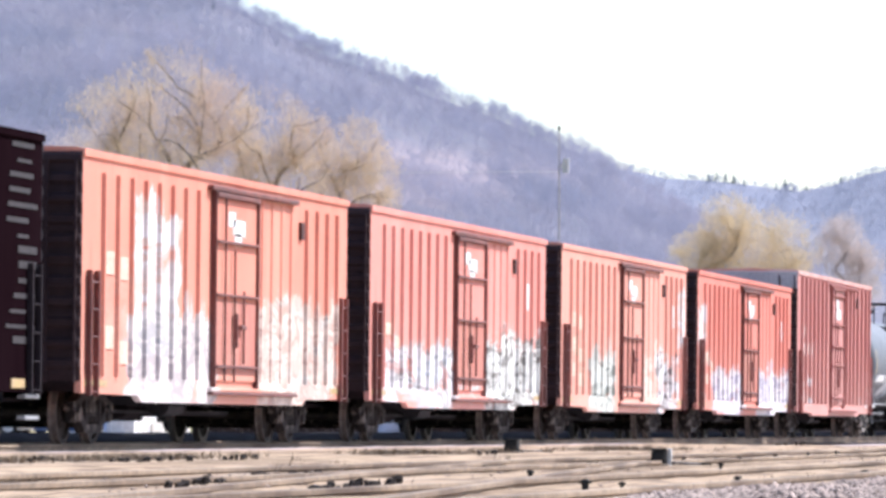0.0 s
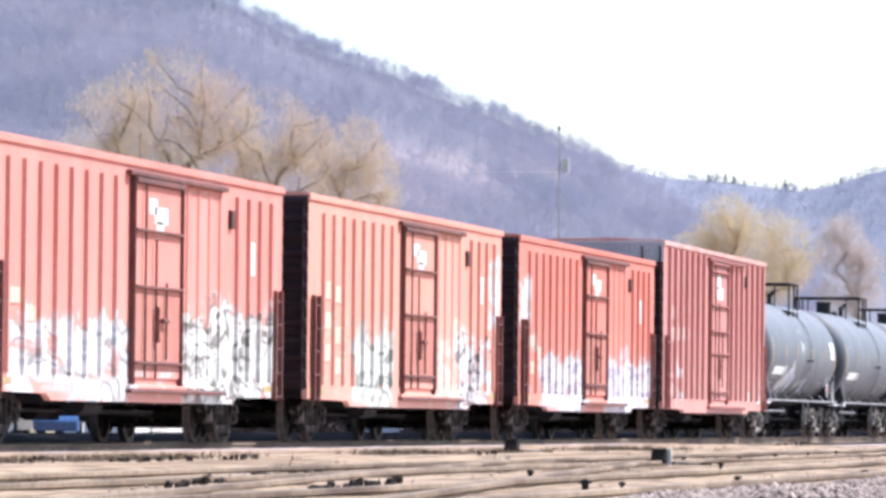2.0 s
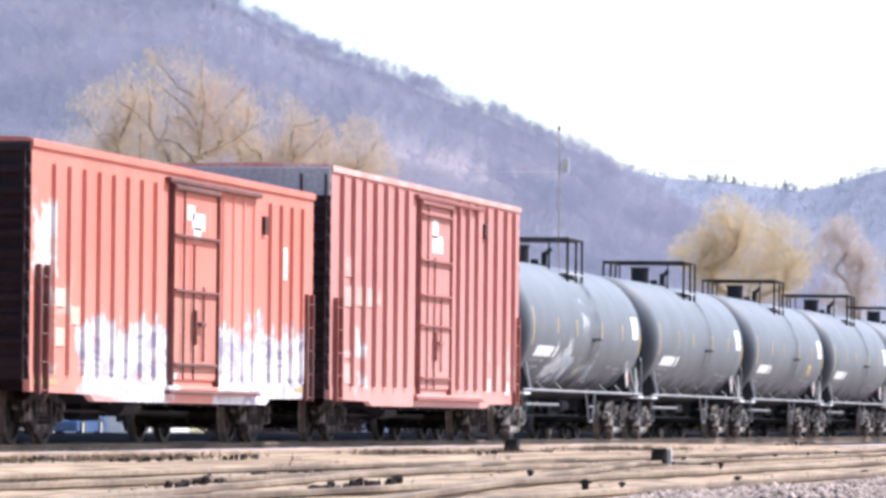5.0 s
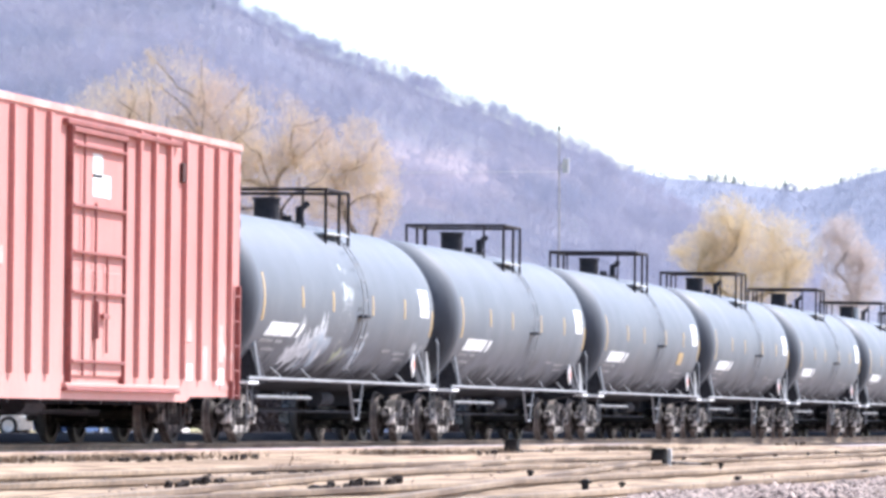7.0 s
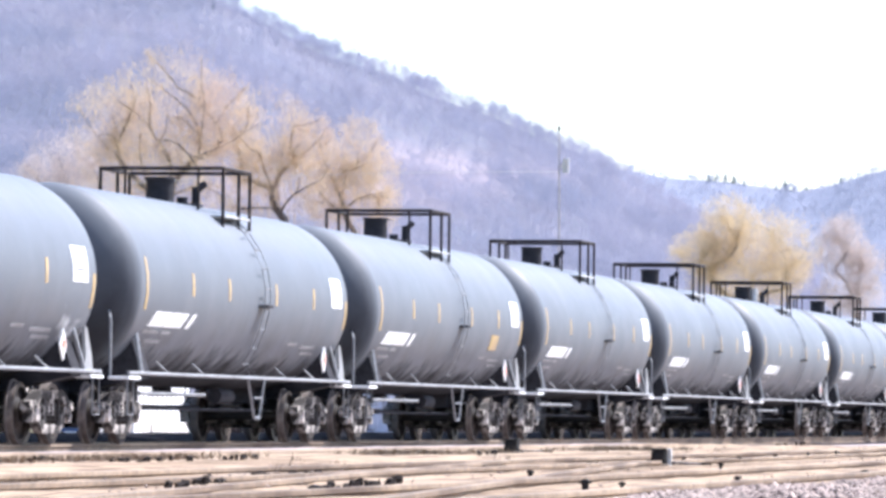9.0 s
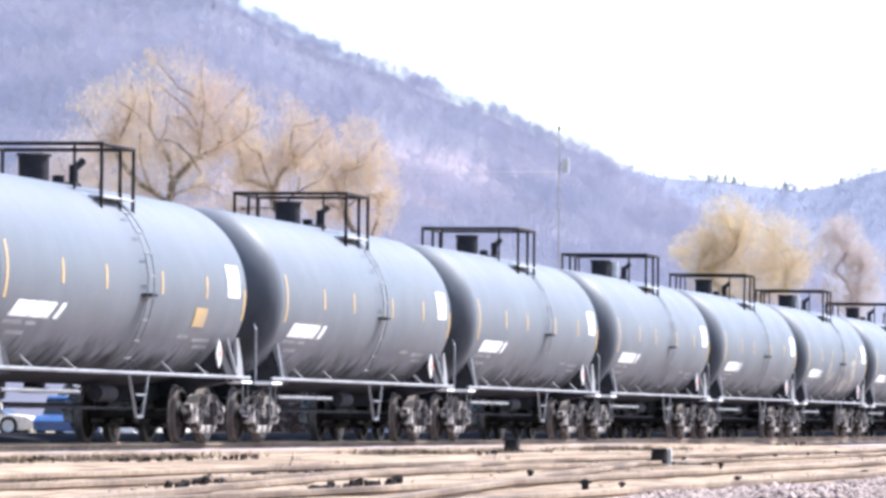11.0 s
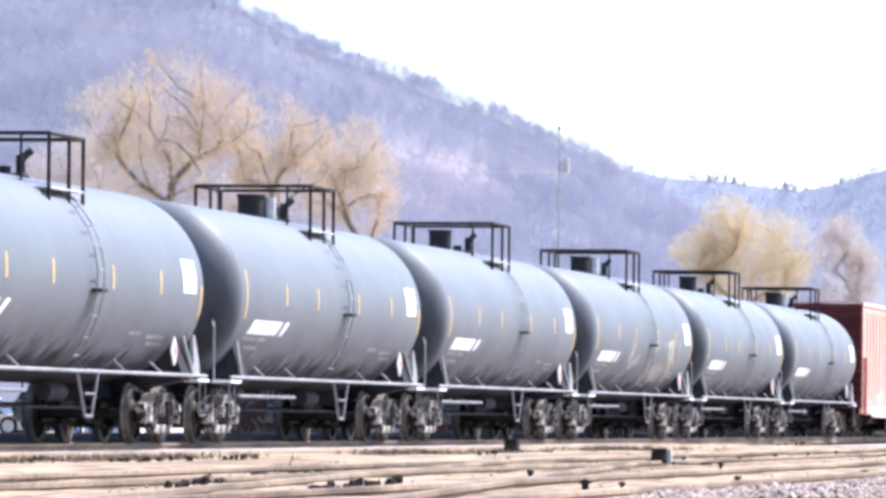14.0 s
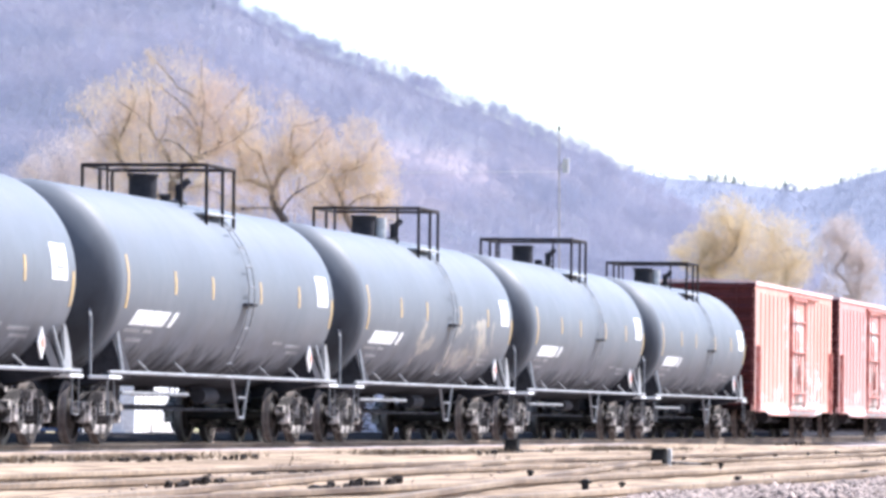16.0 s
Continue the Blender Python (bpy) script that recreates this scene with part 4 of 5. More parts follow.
def forest(name, spots, protos, material, label, category="trees"):
    """Many small trees in one mesh. spots: rows of x, y, z, scale."""
    out = []
    which = rng.integers(len(protos), size=len(spots))
    turn = rng.uniform(0, 2 * np.pi, len(spots))
    for i, pr in enumerate(protos):
        sel = which == i
        sp, a = spots[sel], turn[sel]
        c, s = np.cos(a)[:, None], np.sin(a)[:, None]
        x = pr[None, :, 0] * c - pr[None, :, 1] * s
        y = pr[None, :, 0] * s + pr[None, :, 1] * c
        z = np.broadcast_to(pr[None, :, 2], x.shape)
        out.append((np.stack([x, y, z], 2) * sp[:, None, 3:4] + sp[:, None, :3]).reshape(-1, 3))
    v = np.concatenate(out)
    ob = new(name, mesh_np(name, v, np.arange(len(v)).reshape(-1, 3), material))
    return tagged(ob, label, category, kind="stuff")


RIDGE = ([-1400, -900, -700, -640, -556, -533, -512, -497, -477, -462, -432, -412, -392, -382, -370, -328, -250, -100, 300],
         [192, 193, 193, 191, 184.3, 172.3, 160, 155.5, 150, 141.5, 132, 122, 116, 108, 101, 78, 53, 24, 8])
FAR_RIDGE = ([-2500, -1200, -900, -669, -625, -582, -535, -514, -488, -460, -400, -200, 600],
             [235, 220, 205, 194, 184.5, 182.5, 176, 174, 184.5, 191, 203, 220, 225])


def hill_z(x, y, ridge, y0, y1, back):
    u = x / y * y1
    f = np.clip((y - y0) / (y1 - y0), 0, 1)
    g = np.clip((y - y1) / back, 0, 1)
    lumps = 3.0 * np.sin(x * 0.031 + 1.3) * np.sin(y * 0.021) + 2.0 * np.sin(x * 0.083 + y * 0.05)
    return np.interp(u, *ridge) * (f ** 0.9) * (1 - g * g) + lumps * f * (1 - f) * 2.5 - 0.5


def make_hill(name, label, xs, ys, ridge, y0, y1, back, material):
    X, Y = np.meshgrid(xs, ys)
    Z = hill_z(X, Y, ridge, y0, y1, back)
    v = np.stack([X, Y, Z], 2).reshape(-1, 3)
    w = len(xs)
    i = np.arange((len(ys) - 1) * w).reshape(-1, w)[:, :-1].ravel()
    t = np.concatenate([np.stack([i, i + 1, i + 1 + w], 1), np.stack([i, i + 1 + w, i + w], 1)])
    me = mesh_np(name, v, t, material)
    me.shade_smooth()
    tagged(new(name, me), label, "hill", kind="structure")


def woods_floor():
    k = Nodes("woods_floor")
    v = k.coords()
    # floor colours carry the same lilac haze tint as the trees
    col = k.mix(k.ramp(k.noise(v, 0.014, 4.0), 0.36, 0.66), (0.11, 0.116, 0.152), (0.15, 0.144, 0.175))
    s = k.n("SeparateXYZ")
    k.link(v, s.inputs[0])
    # bare cut banks of an old road on the slope
    x = k.math("ADD", s.outputs[0], k.ramp(k.noise(v, 0.05, 3.0), 0, 1, -25, 25))
    z = k.math("ADD", s.outputs[2], k.ramp(k.noise(v, 0.06, 3.0), 0, 1, -14, 14))
    m = k.math("MULTIPLY", k.math("MULTIPLY", k.ramp(x, -440, -425), k.ramp(x, -385, -365, 1.0, 0.0)), k.math("MULTIPLY", k.ramp(z, 66, 76), k.ramp(z, 98, 108, 1.0, 0.0)))
    col = k.mix(k.math("MULTIPLY", m, 0.7), col, (0.30, 0.24, 0.25))
    return k.done(col, 0.95)


M_FLOORHAZE = woods_floor()
# far slope, its blue haze painted into the floor colour
M_FARFLOORHAZE = surface("far_haze_floor", (0.205, 0.22, 0.275), (0.235, 0.245, 0.295), 0.95, big=0.01, fine=0.06, grain=0.08, bump=0.0, spec=0.0)
make_hill("wooded_hill", "hillside tinted for haze under bare spring woods", np.arange(-1400, 320, 14.0), np.arange(1500, 2700, 15.0), RIDGE, 1500, 2400, 300, M_FLOORHAZE)
make_hill("far_hill", "far wooded ridge tinted blue for haze", np.arange(-2500, 620, 25.0), np.arange(3300, 4700, 25.0), FAR_RIDGE, 3300, 4200, 500, M_FARFLOORHAZE)
protos = [bare_tree_proto(rng.uniform(11, 16), 12, 112, rng, 0.72) for _ in range(9)]


def spots_on(n, u0, u1, ya, yb, ridge, y0, y1, back, power=1.0):
    y = ya + (yb - ya) * rng.uniform(0, 1, n) ** power
    x = rng.uniform(u0, u1, n) * y / y1
    z = hill_z(x, y, ridge, y0, y1, back)
    return np.stack([x, y, z, rng.uniform(0.7, 1.12, n)], 1)


s1 = spots_on(10800, -690, -290, 1720, 2420, RIDGE, 1500, 2400, 300, 0.8)
clear = (np.abs(s1[:, 0] / s1[:, 1] * 2400 + 462) < 26) & (np.abs(s1[:, 2] - 95 + 0.25 * (s1[:, 0] + 400)) < 11) & (rng.uniform(0, 1, len(s1)) < 0.6)
s1[:, 3] *= np.interp(s1[:, 1], [2100, 2340], [1.0, 0.62])
forest("woods", s1[~clear], protos, M_WOODSHAZE, "leafless grey-lilac trees covering the hillside")
# the crest: a ragged row of taller and lower trees against the sky
crest = [bare_tree_proto(rng.uniform(12, 16), 16, 100, rng, 2.4) for _ in range(6)]
s4 = spots_on(1000, -610, -381, 2350, 2404, RIDGE, 1500, 2400, 300)
lump = np.array([noise.noise((a * 0.06, 0.0, 4.0)) + 0.7 * noise.noise((a * 0.21, 3.0, 0.0)) for a in s4[:, 0]])
s4[:, 3] = np.clip(0.42 + np.interp(s4[:, 0], [-540, -505, -455, -420], [0.25, 0.55, 0.5, 0.25]) * lump + rng.uniform(-0.1, 0.1, len(s4)), 0.1, 0.85)
forest("crest_trees", s4, crest, M_CRESTHAZE, "bare trees standing out along the crest")
s2 = spots_on(5200, -700, -400, 3600, 4212, FAR_RIDGE, 3300, 4200, 500, 0.6)
lump = np.array([noise.noise((a * 0.035, 0.0, 7.0)) + 0.7 * noise.noise((a * 0.12, 3.0, 0.0)) for a in s2[:, 0]])
s2[:, 3] = np.clip(0.34 + 0.2 * lump + rng.uniform(-0.08, 0.08, len(s2)), 0.12, 0.7)
forest("far_woods", s2, [bare_tree_proto(rng.uniform(12, 16), 12, 50, rng, 5.0) for _ in range(4)], M_FARHAZE, "trees tinted blue for haze on the far ridge")
firs = [fir_proto(rng.uniform(9, 12), rng) for _ in range(4)]
fx = np.array([-535.0, -529.0, -542.0, -574.0, -580.0, -587.0, -593.0, -519.0, -493.0, -566.0])
fy = np.full(len(fx), 4195.0)
sf = np.stack([fx, fy, hill_z(fx, fy, FAR_RIDGE, 3300, 4200, 500), np.array([1.2, 0.7, 0.6, 0.75, 0.8, 0.75, 0.65, 0.8, 0.7, 0.5])], 1)
s3 = spots_on(11, -560, -400, 2330, 2405, RIDGE, 1500, 2400, 300)
forest("conifers", np.concatenate([sf, s3 * [1, 1, 1, 0.42]]), firs, M_FIR, "dark conifers standing along the ridges")


# ---- willows and other near trees ----
def make_tree(label, x, y, fork, lobes, seed, rim_mat, inner_mat, reach=44, twigs=9000, trunk=0.30, limb=1.0, bark=None):
    """A bare spring tree. lobes: (across, height, half width, half height) of the rounded masses of its crown."""
    r = np.random.default_rng(seed)
    tree = empty("willow_tree", label, "tree", "trees behind the line")
    tree.location = (x, y, -0.3)
    lobe = np.array(lobes)
    size = lobe[:, 2] * lobe[:, 3]
    size /= size.sum()

    def in_lobes(n, shell):
        k = r.choice(len(lobe), n, p=size)
        q = r.normal(size=(n, 3))
        q /= np.linalg.norm(q, axis=1, keepdims=True)
        q *= r.uniform(0, 1, (n, 1)) ** shell
        q *= np.array([1.0 + 0.26 * noise.noise((1.7 * a + seed, 1.7 * b, 1.7 * c)) + 0.16 * noise.noise((4.1 * a, 4.1 * b + seed, 4.1 * c)) for a, b, c in q])[:, None]
        c = np.stack([lobe[k, 0], r.normal(0, 0.4, n), lobe[k, 1]], 1)
        return c + q * np.stack([lobe[k, 2], lobe[k, 2], lobe[k, 3]], 1)

    # limbs: each branch end is joined to the nearest wood below it
    g = Geo()
    bole = [np.array([0.12 * math.sin(3 * f + seed), 0.1 * math.cos(2 * f), fork * f]) for f in np.linspace(0, 1, 7)]
    nodes, parent, load = list(bole), [-1, 0, 1, 2, 3, 4, 5], [0.0] * 7
    goals = in_lobes(reach, 0.45)
    goals = goals[np.argsort(np.linalg.norm(goals - bole[-1], axis=1))]
    runs = [list(range(7))]
    heads = [np.array([0.0, 0.0, 1.0])] * 7
    for goal in goals:
        at, ways = np.array(nodes[5:]), np.array(heads[5:])
        way = goal - at
        far = np.linalg.norm(way, axis=1) + 0.01
        cost = far * (1.0 + 1.3 * (1.0 - (way * ways).sum(1) / far)) + 1.2 * np.maximum(0, 0.1 - way[:, 2] / far)
        a = int(np.argmin(cost)) + 5
        p, length = nodes[a], float(far[a - 5])
        steps = max(4, int(length / 0.4))
        bend = p + heads[a] * length * 0.38 + r.normal(0, 0.07, 3) * length
        run = [a]
        for k in range(1, steps + 1):
            f = k / steps
            nodes.append((1 - f) ** 2 * p + 2 * f * (1 - f) * bend + f * f * goal + r.normal(0, 0.012, 3))
            d = nodes[-1] - nodes[run[-1]]
            heads.append(d / np.linalg.norm(d))
            parent.append(run[-1])
            load.append(0.0)
            run.append(len(nodes) - 1)
        runs.append(run)
        k = run[-1]
        while k >= 0:
            load[k] += 1
            k = parent[k]
    thick = lambda k: min(trunk, limb * 0.0185 * max(load[k], 0.5) ** 0.6)
    for run in runs:
        base, m = len(g.v), 7 if run[0] == 0 else 5
        for k, idx in enumerate(run):
            p, rr = nodes[idx], thick(run[min(max(k, 1), len(run) - 1)])
            d = Vector(nodes[run[min(k + 1, len(run) - 1)]] - nodes[run[max(k - 1, 0)]]).normalized()
            a1 = d.cross(Vector((0.3, 1, 0.1))).normalized()
            b1 = d.cross(a1)
            g.v += [tuple(Vector(p) + rr * (math.cos(6.2832 * q / m) * a1 + math.sin(6.2832 * q / m) * b1)) for q in range(m)]
        g.f += [(base + k * m + q, base + k * m + (q + 1) % m, base + (k + 1) * m + (q + 1) % m, base + (k + 1) * m + q) for k in range(len(run) - 1) for q in range(m)]
    part("trunk", g, bark or M_BARK, tree)

    # twigs: rising and spreading out of the crown, the outer ones golden with buds
    wood = np.array(nodes[7:])
    for name, n, shell, mat, buds in (("crown", int(twigs * 1.05), 0.26, rim_mat, 1.2), ("inner_crown", int(twigs * 0.3), 0.5, inner_mat, 0.3)):
        s = in_lobes(n, shell)
        held = r.uniform(0, 1, n) < 0.22
        s[held] = wood[r.integers(len(wood), size=held.sum())] + r.normal(0, 0.12, (held.sum(), 3))
        thin = np.array([noise.noise((a * 0.55 + seed, b * 0.55, c * 0.55)) + 0.6 * noise.noise((a * 1.5, b * 1.5 + seed, c * 1.5)) for a, b, c in s])
        s = s[thin + r.normal(0, 0.18, n) > -0.34]
        n = len(s)
        d = s - np.array([0, 0, fork * 0.8])
        d = d / np.linalg.norm(d, axis=1, keepdims=True) + r.normal(0, 0.5, (n, 3))
        d /= np.linalg.norm(d, axis=1, keepdims=True)
        ln = r.uniform(0.35, 1.15, (n, 1))
        s = s - d * ln * 0.5
        e = s + d * ln
        e[:, 2] -= 0.18 * ln[:, 0]
        side = np.cross(d, r.normal(size=(n, 3)))
        side /= np.linalg.norm(side, axis=1, keepdims=True)
        wd = r.uniform(0.003, 0.008, (n, 1))
        v = np.stack([s - side * wd, s + side * wd, e + side * wd * 0.5], 1).reshape(-1, 3)
        m = int(n * buds)
        j = r.integers(n, size=m)
        c = s[j] + (e[j] - s[j]) * r.uniform(0.3, 1.05, (m, 1)) + r.normal(0, 0.04, (m, 3))
        lv = np.stack([c, c + r.normal(0, 0.045, (m, 3)), c + r.normal(0, 0.045, (m, 3))], 1).reshape(-1, 3)
        v = np.concatenate([v, lv])
        ob = new(name, mesh_np(name, v, np.arange(len(v)).reshape(-1, 3), mat))
        ob.parent = tree
    return tree


make_tree("broad willow with yellow spring twigs and dark limbs", -58.0, 240, 9.6, [(0.27, 14.2, 3.0, 2.75), (-2.2, 13.7, 2.2, 2.1), (2.4, 14.0, 1.8, 2.0), (0.3, 11.6, 3.7, 2.3)], 11, M_TWIG, M_TWIG2, 60, 15000, limb=1.15)
make_tree("yellow-budding willow with a forked trunk", -53.2, 243, 8.6, [(-0.6, 13.4, 1.9, 1.9), (-1.9, 12.8, 1.5, 1.75), (0.9, 12.9, 1.5, 1.5), (-0.5, 11.0, 2.5, 1.9)], 23, M_TWIG, M_TWIG2, 44, 9000, limb=1.1)
make_tree("slim yellowish tree with spreading limbs", -50.0, 246, 8.0, [(-0.75, 12.6, 1.5, 1.75), (0.2, 11.6, 1.25, 1.5), (-1.9, 11.8, 1.3, 1.3), (-0.8, 10.3, 2.3, 1.6)], 31, M_TWIG, M_TWIG2, 36, 7000)
make_tree("brown leafless tree at the end of the row", -62.9, 247, 8.6, [(-1.45, 12.2, 1.9, 1.5), (0.0, 12.2, 1.7, 1.5), (-2.6, 11.3, 1.4, 1.2), (-1.0, 10.4, 2.6, 1.5)], 47, M_TWIG2, M_TWIG2, 34, 7000, limb=0.8)
make_tree("rounded golden willow in fresh bud", -45.9, 340, 7.2, [(-0.85, 12.7, 2.05, 2.05), (1.2, 11.9, 2.9, 2.0), (-2.6, 11.0, 2.0, 1.6), (2.9, 11.0, 1.9, 1.6), (0.3, 9.3, 3.7, 1.7)], 19, M_TWIGY, M_TWIGY, 60, 22000, limb=1.0, bark=M_BARKHAZE)
make_tree("thin grey-brown tree with fine twigs", -39.6, 346, 6.8, [(-1.0, 11.8, 1.7, 2.1), (0.3, 10.6, 1.4, 1.5), (-0.5, 9.0, 2.1, 1.5)], 61, M_TWIG2, M_TWIG2, 34, 10000, limb=0.75, bark=M_BARKHAZE)


def brush_row():
    """Dense dark thicket added along the line's far side, darkening gaps under the cars."""
    n = 76000
    y = 115 + 330 * rng.uniform(0, 1, n) ** 1.4
    x = rng.uniform(-32, -28, n)
    top = np.array([1.25 + 0.5 * noise.noise((a * 0.4, b * 0.12, 2.0)) for a, b in zip(x, y)])
    z = -0.28 + top * rng.uniform(0, 1, n) ** 0.8
    a = -x / y
    keep = (a < 0.233) & ((a < 0.1965) | (a > 0.2045))
    x, y, z, n = x[keep], y[keep], z[keep], int(keep.sum())
    p = np.stack([x, y, z], 1)
    d = rng.normal(0, 0.6, (n, 3)) + [0, 0, 0.8]
    q = p + d / np.linalg.norm(d, axis=1, keepdims=True) * rng.uniform(0.3, 0.9, (n, 1))
    sd = np.cross(d, rng.normal(size=(n, 3)))
    sd /= np.linalg.norm(sd, axis=1, keepdims=True)
    v = np.stack([p - sd * 0.02, p + sd * 0.02, q], 1).reshape(-1, 3)
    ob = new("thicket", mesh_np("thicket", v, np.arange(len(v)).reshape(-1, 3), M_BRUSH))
    tagged(ob, "added dark leafless brush behind the running line", "brush", kind="stuff")


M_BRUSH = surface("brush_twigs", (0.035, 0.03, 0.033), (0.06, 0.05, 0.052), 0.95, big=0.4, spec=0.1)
brush_row()

# utility pole behind the line
pole = empty("utility_pole", "weathered grey wooden utility pole", "utility pole")
pole.location = (-38.75, 230, -0.3)
M_POLE = surface("pole_wood", (0.38, 0.36, 0.38), (0.46, 0.44, 0.45), 0.9, big=0.8, stretch=(3, 3, 0.3))
part("pole", Geo().tube([(0, 0, 0), (0.03, 0, 6), (-0.04, 0, 12.75)], 0.07, 10, 0.035), M_POLE, pole)
part("insulator", Geo().tube([(-0.04, 0, 12.75), (-0.04, 0, 12.95)], 0.05, 8), M_FRAME, pole)
part("transformer", Geo().tube([(0.26, 0, 11.0), (0.26, 0, 11.6)], 0.13, 12).box(0.05, 0.26, -0.04, 0.04, 11.2, 11.4), M_VALVE, pole, "pale grey can transformer")
part("cable", Geo().tube([(-30 + 3 * i, 0.1 * i, 10.2 - 0.0016 * (3 * i - 30) ** 2 + 0.9) for i in range(11)], 0.012, 5), M_VALVE, pole, "thin hanging cable")

# ---- parked cars and sheds past the line ----
M_SHED = surface("pale_blue_siding", (0.52, 0.56, 0.68), (0.60, 0.63, 0.72), 0.6, big=0.7, stretch=(4, 1, 0.4))
M_SHEDW = surface("white_siding", (0.80, 0.80, 0.80), (0.74, 0.74, 0.73), 0.6, big=0.7)
M_DOORG = surface("grey_door", (0.50, 0.48, 0.44), (0.42, 0.40, 0.38), 0.6, big=1.0)
M_SHEDROOF = surface("shed_roof", (0.25, 0.25, 0.27), (0.32, 0.31, 0.32), 0.6, big=1.0)


def make_shed(label, x0, x1, y0, y1, height, material, hatch=None):
    shed = empty("shed", label, "shed")
    shed.location = ((x0 + x1) / 2, y0, -0.25)
    w, d = (x1 - x0) / 2, y1 - y0
    part("wall", Geo().box(-w, w, 0, d, 0, height), material, shed)
    part("roof", Geo().prism([(-w - 0.2, height), (0, height + 0.5), (w + 0.2, height), (w + 0.2, height - 0.06), (0, height + 0.42), (-w - 0.2, height - 0.06)], -0.2, d + 0.2, "y"), M_SHEDROOF, shed)
    n = max(2, int(2 * w / 0.3))
    for i in range(n + 1):
        x = -w + i * 2 * w / n
        part("batten", Geo().box(x - 0.02, x + 0.02, -0.03, 0.0, 0, height - 0.06), material, shed)
    n = max(2, int(d / 0.6))
    for i in range(n + 1):
        y = i * d / n
        part("batten", Geo().box(w, w + 0.03, y - 0.02, y + 0.02, 0, height - 0.06), material, shed)
    if hatch:
        a, b, h = hatch
        part("hatch", Geo().prism([(a, 0.02), (b, 0.02), (b, h * 0.7), (b - 0.4, h), (a + 0.5, h), (a, h * 0.7)], w + 0.031, w + 0.06), M_DOORG, shed, "grey arched hatch")
    return shed


make_shed("white boarded shed with a grey hatch", -43.96, -42.5, 172.1, 179.6, 2.3, M_SHEDW, (2.2, 4.4, 0.62))
make_shed("narrow white store shed beside parked cars", -44.95, -44.6, 173.0, 174.7, 1.35, M_SHEDW)
make_shed("pale grey-blue shed behind the brush", -39.2, -36.8, 190, 195, 2.2, M_SHED)
M_CARBLUE = surface("blue_car_paint", (0.025, 0.075, 0.20), (0.03, 0.09, 0.23), 0.3, big=1.0, bump=0.0)
M_CARWHITE = surface("cream_car_paint", (0.66, 0.60, 0.52), (0.70, 0.66, 0.60), 0.35, big=1.0, bump=0.0)
M_GLASS = surface("dark_car_glass", (0.02, 0.022, 0.03), (0.03, 0.03, 0.04), 0.08, big=1.0, bump=0.0)
M_TYRE = surface("tyre_rubber", (0.02, 0.02, 0.02), (0.035, 0.034, 0.033), 0.85, big=3.0)


def make_car(label, x, y, turn, paint):
    car = empty("parked_car", label, "car", "parked cars")
    car.matrix_basis = pose(x, y, -0.25, 0, 0, turn)
    low = [(-2.1, 0.2), (-2.15, 0.5), (-1.9, 0.62), (-1.2, 0.7), (1.2, 0.72), (1.95, 0.66), (2.15, 0.5), (2.1, 0.2)]
    part("body", Geo().prism(low, -0.68, 0.68), paint, car)
    part("cabin", Geo().prism([(-1.15, 0.69), (-0.55, 1.22), (0.75, 1.24), (1.35, 0.71)], -0.6, 0.6), M_GLASS, car, "dark glass cabin")
    part("roof", Geo().prism([(-0.62, 1.20), (-0.5, 1.27), (0.7, 1.29), (0.85, 1.21)], -0.6, 0.6), paint, car)
    for yy in (-1.3, 1.3):
        for s in (-0.62, 0.62):
            o = part("wheel", Geo().lathe([(-0.1, 0.2), (-0.1, 0.29), (-0.07, 0.32), (0.07, 0.32), (0.1, 0.29), (0.1, 0.2)], (s, yy, 0.32), "x", 20), M_TYRE, car)
            part("hubcap", Geo().lathe([(0.06, 0.01), (0.09, 0.2)] if s > 0 else [(-0.06, 0.01), (-0.09, 0.2)], (s, yy, 0.32), "x", 16), M_VALVE, o)
    return car


make_car("parked blue saloon car facing the line", -43.55, 168.2, 2, M_CARBLUE)
make_car("parked cream-white car facing the sheds", -48.8, 176.5, 86, M_CARWHITE)
make_car("parked cream-white car on the gravel lot", -54.5, 186, 80, M_CARWHITE)

# ---- yard clutter ----
M_SWITCH = surface("dark_iron", (0.014, 0.015, 0.016), (0.028, 0.025, 0.023), 0.7, big=2.0, spec=0.2)


def make_switch_box(x, y, w, h, label, post):
    b = empty("switch_box", label, "switch machine", "switch boxes")
    b.location = (x, y, ground_z(x, y) - 0.01)
    part("housing", Geo().box(-w / 2, w / 2, -0.13, 0.13, 0.03, h, 0.02), M_SWITCH, b)
    part("lid", Geo().box(-w / 2 - 0.015, w / 2 + 0.015, -0.145, 0.145, h, h + 0.02, 0.006), M_SWITCH, b)
    part("base_plate", Geo().box(-w / 2 - 0.04, w / 2 + 0.04, -0.15, 0.15, -0.05, 0.03, 0.01), M_TIE, b)
    part("throw_rod", Geo().tube([(w / 2, 0, 0.04), (w / 2 + 0.5, 0.05, 0.03)], 0.015, 6), M_TRUCK, b)
    if post:
        part("marker_post", Geo().box(w / 2 + 0.015, w / 2 + 0.06, -0.02, 0.05, 0.0, h + 0.02, 0.006), M_VALVE, b, "pale marker plate")


make_switch_box(-14.35, 81.2, 0.195, 0.185, "dark iron switch box beside the running line", False)
make_switch_box(-9.23, 61.6, 0.15, 0.175, "dark switch box with a pale marker post", True)

